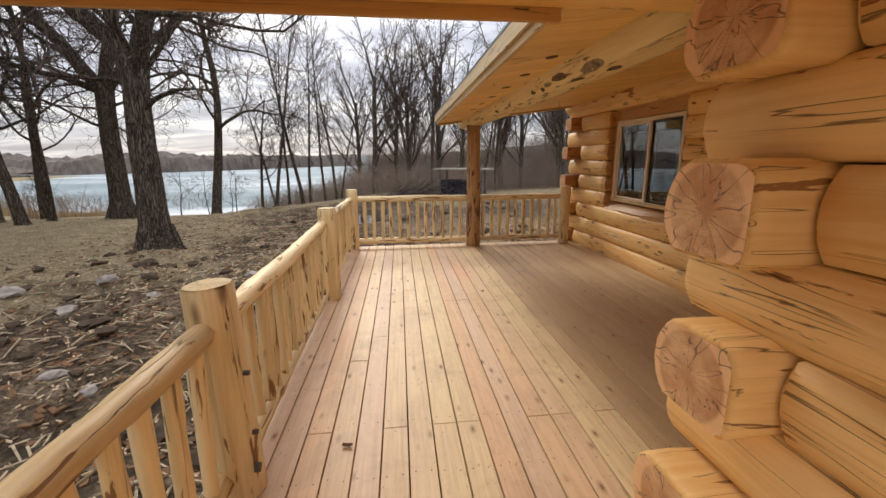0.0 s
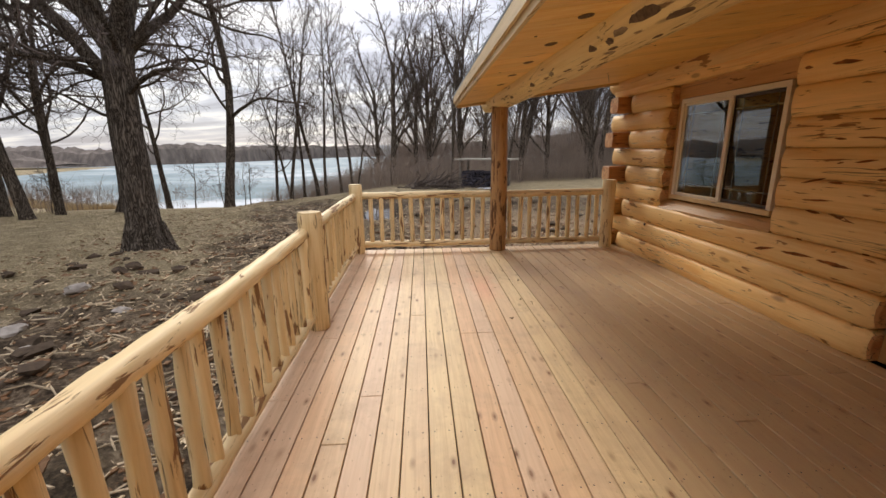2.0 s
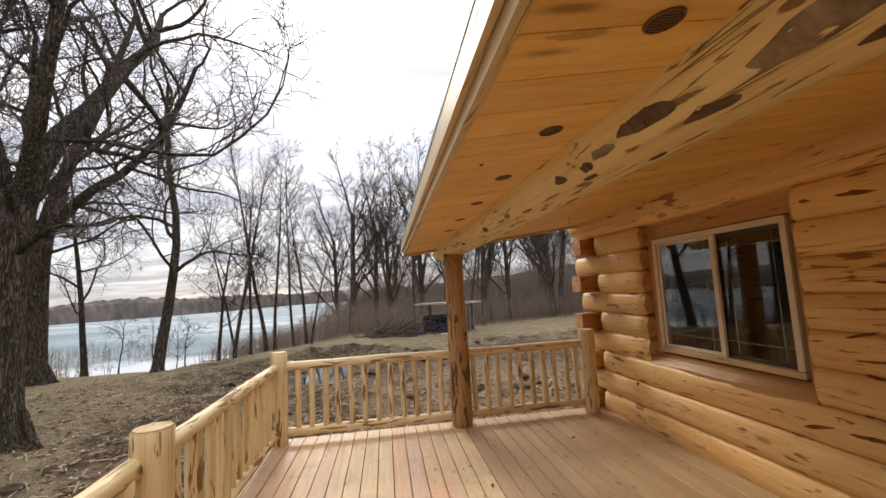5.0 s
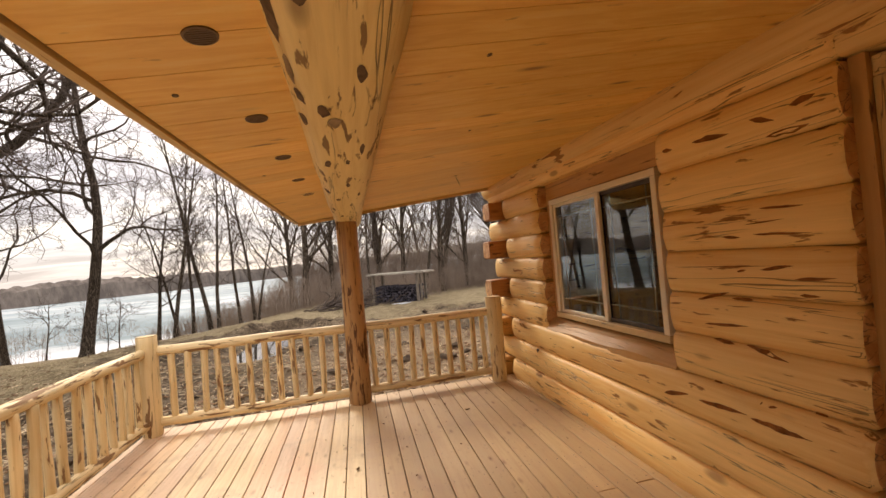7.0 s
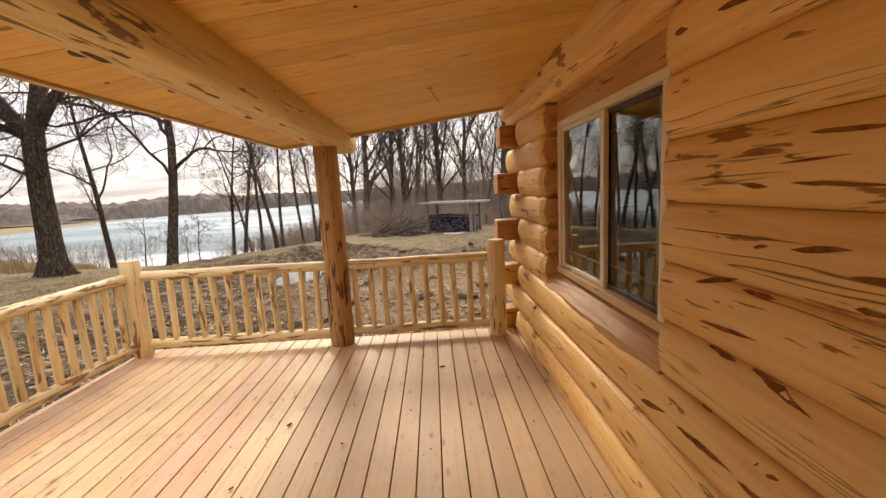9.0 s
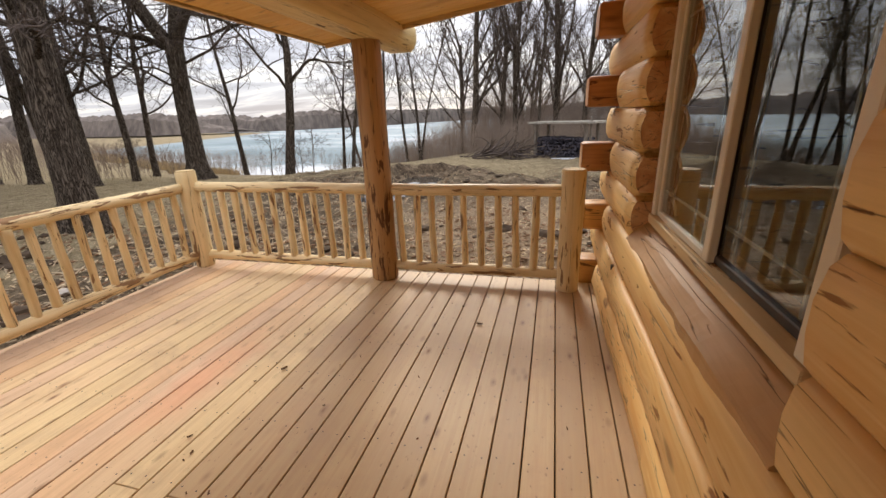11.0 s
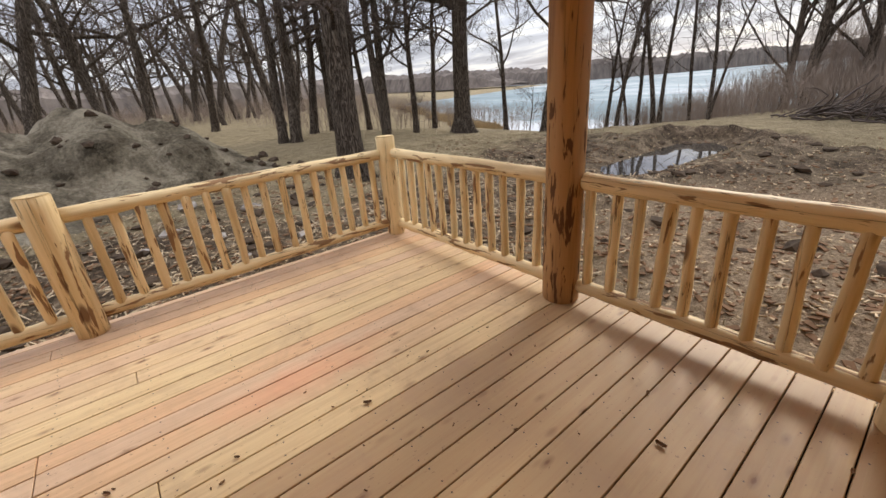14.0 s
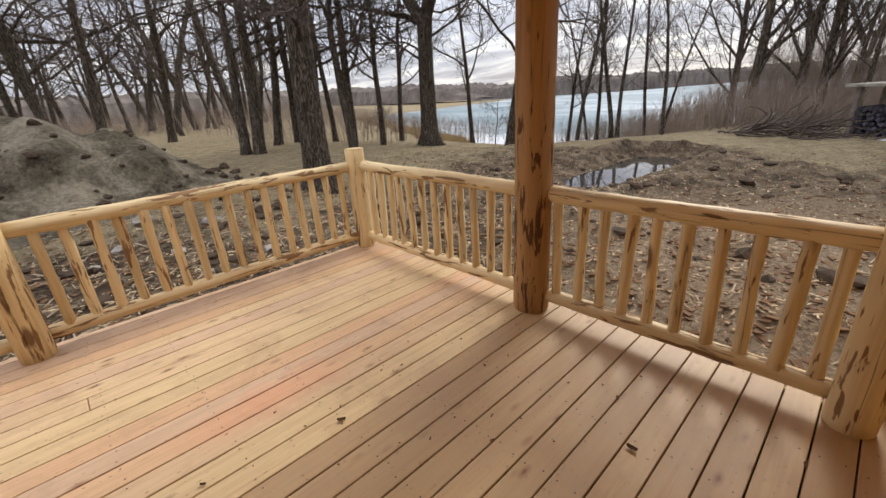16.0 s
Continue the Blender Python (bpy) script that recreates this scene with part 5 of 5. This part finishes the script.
# woodshed: open lean-to with stacked firewood
SX, SY = 3.45, 20.3
sz = land(SX, SY)
shed = holder("woodshed", pose(SX, SY, sz, 0, 0, -32), "small open lean-to of grey boards filled with split firewood", "woodshed")
for x in (-1.05, 1.05):
    for y, h in ((-0.45, 1.28), (0.45, 1.24)):
        part("post", box(x - 0.05, x + 0.05, y - 0.05, y + 0.05, 0, h), M_SHED, shed)
part("roof", box(-1.3, 1.45, -0.65, 0.65, 1.26, 1.33), M_SHED_ROOF, shed)
part("rail", box(-1.1, 1.1, 0.40, 0.46, 0.12, 0.2), M_SHED, shed)
part("brace", box(1.13, 1.19, -0.35, -0.28, 0, 1.5), M_SHED, shed)
bm = bmesh.new()
for i in range(17):
    for j in range(6):
        x, z = -0.95 + i * 0.118 + tr.uniform(-0.03, 0.03), 0.08 + j * 0.118 + tr.uniform(-0.02, 0.03)
        bmesh.ops.create_cone(bm, cap_ends=True, segments=tr.choice((3, 4, 5)), radius1=tr.uniform(0.055, 0.08), radius2=0.06, depth=0.8, matrix=pose(x, -0.05 + tr.uniform(-0.06, 0.04), z, 90, 0, 0) @ pose(0, 0, 0, 0, 0, tr.uniform(0, 180)))
wood = part("firewood_stack", bm, M_FIREWOOD)
wood.matrix_world = pose(SX, SY, sz + 0.02, 0, 0, -32)
tagged(wood, "dark stacked split firewood inside the lean-to", "firewood", kind="stuff")
tagged(part("snow_patch", box(2.4, 4.0, 19.3, 19.55, sz, sz + 0.05, bevel=0.02), M_TARP), "thin strip of old snow in front of the lean-to", "snow")
b = Bark(77)
for i in range(120):
    x, y = 0.9 + tr.gauss(0, 0.75), 19.9 + tr.gauss(0, 0.45)
    a = tr.uniform(-0.5, 0.5)
    b.branch(Vector((x, y, land(x, y) + tr.uniform(0, 0.3) * math.exp(-((x - 0.9) / 0.9) ** 2))), Vector((math.cos(a), math.sin(a), tr.uniform(-0.05, 0.25))), tr.uniform(0.6, 1.6), tr.uniform(0.012, 0.04), 3, dict(OAK, levels=3))
tagged(raw("brush_pile", b.sets[1][0], b.sets[1][1], M_TWIG), "low pile of cut branches beside the lean-to", "brush pile", kind="stuff")
# dock on the shore and a small hut in the wood
dock = holder("dock", (-7.5, 27.5, -1.95), "pale wooden dock pulled up on the shore ice", "dock")
part("deck", box(-1.9, 1.9, -0.6, 0.6, 0.25, 0.33), M_TARP, dock)
for x in (-1.6, 1.6):
    part("leg", box(x - 0.05, x + 0.05, -0.05, 0.05, -0.2, 0.25), M_SHED, dock)

# leaves and scraps on the deck
for i, (x, y, s) in enumerate([(2.38, 6.08, 0.022), (1.31, 5.33, 0.02), (2.21, 6.33, 0.015), (-0.25, 1.9, 0.027), (1.19, 4.75, 0.013), (1.28, 4.67, 0.012), (1.56, 6.1, 0.01), (1.0, 4.3, 0.018), (2.9, 6.45, 0.014)]):
    bm = bmesh.new()
    bmesh.ops.create_grid(bm, x_segments=6, y_segments=4, size=1)
    for v in bm.verts:
        e = 1 - 0.55 * abs(v.co.x) ** 2 + 0.25 * math.sin(v.co.x * 9)
        v.co = Vector((v.co.x * s, v.co.y * s * 0.5 * e, 0.35 * s * v.co.y ** 2 + 0.25 * s * v.co.x ** 2 + 0.1 * s * noise.noise(v.co * 3)))
    bmesh.ops.solidify(bm, geom=bm.faces[:], thickness=0.0012)
    ob = part("oak_leaf", bm, M_LEAF)
    ob.matrix_world = pose(x, y, 0.004, 0, 0, 57 * i)
    tagged(ob, "small curled dry brown oak leaf lying on the deck", "leaf", "leaves on the deck")

for i in range(44):
    x, y = tr.uniform(0.7, 3.05), tr.uniform(3.4, 6.7)
    a, l_ = tr.uniform(0, math.pi), tr.uniform(0.006, 0.02)
    tagged(part("bark_crumb", rod((x, y, 0.003), (x + l_ * math.cos(a), y + l_ * math.sin(a), 0.004), 0.003, 5), M_LEAF), "tiny dark crumb of bark lying on the deck", "debris", "crumbs on the deck")

# ---- deck boards and nails ----
br = random.Random(3)
PITCH, XB, SKEW = 0.1385, -0.844, 0.0139
boards = {}


def board_mesh(w_, l_, wood):
    key = (round(w_, 3), round(l_, 2), wood.name)
    if key not in boards:
        me = bpy.data.meshes.new("deck_board")
        bm = box(0.0032, w_ - 0.0032, 0.002, l_ - 0.002, -0.036, 0.0, bevel=0.0028)
        bm.to_mesh(me)
        bm.free()
        me.materials.append(wood)
        boards[key] = me
    return boards[key]


nv, nf = [], []
for i in range(30):
    x = XB + i * PITCH
    narrow = 0.07 if i == 0 else 0.0
    end = 7.0
    cuts = [end]
    y = end - [4.88, 2.44, 3.66, 4.27, 3.05][br.randrange(5)] if i % 3 else end - 4.88 + 1.22 * br.randrange(3)
    while y > -5.5:
        cuts.append(round(y / 0.406) * 0.406)
        y -= br.choice((3.66, 4.88, 3.66, 4.27))
    cuts.append(-6.0)
    for a, b_ in zip(cuts, cuts[1:]):
        # past x = 1.30 the boards take the brown that also carries roof shade
        ob = new("deck_board", board_mesh(PITCH - narrow, a - b_, M_DECK_BROWN_SHADE if x > 1.30 else M_DECK_YELLOW if i in (8, 9, 14, 15) else M_DECK_ORANGE if i in (3, 10, 12) else M_DECK_PINK if i in (0, 1, 2, 5, 11) else M_DECK))
        ob.parent = floor
        ob.matrix_basis = pose(x + narrow + SKEW * (b_ - 5.9), b_, br.uniform(-0.0012, 0.0008), 0, 0, -math.degrees(SKEW))
    for j in range(-4, 18):
        for dx in (0.03, PITCH - 0.032):
            yy = 6.95 - j * 0.406 + br.uniform(-0.012, 0.012)
            if yy > 6.98 or yy < 0:
                continue
            k = len(nv)
            q = 0.0042
            nv += [(x + dx + SKEW * (yy - 5.9) + q * math.cos(t), yy + q * math.sin(t), 0.0012) for t in (0, 1.05, 2.09, 3.14, 4.19, 5.24)]
            nf.append(tuple(range(k, k + 6)))
tagged(raw("deck_nails", nv, nf, M_TRACK, None, smooth=False), "dark nail heads in rows across the deck boards", "nails", kind="stuff")
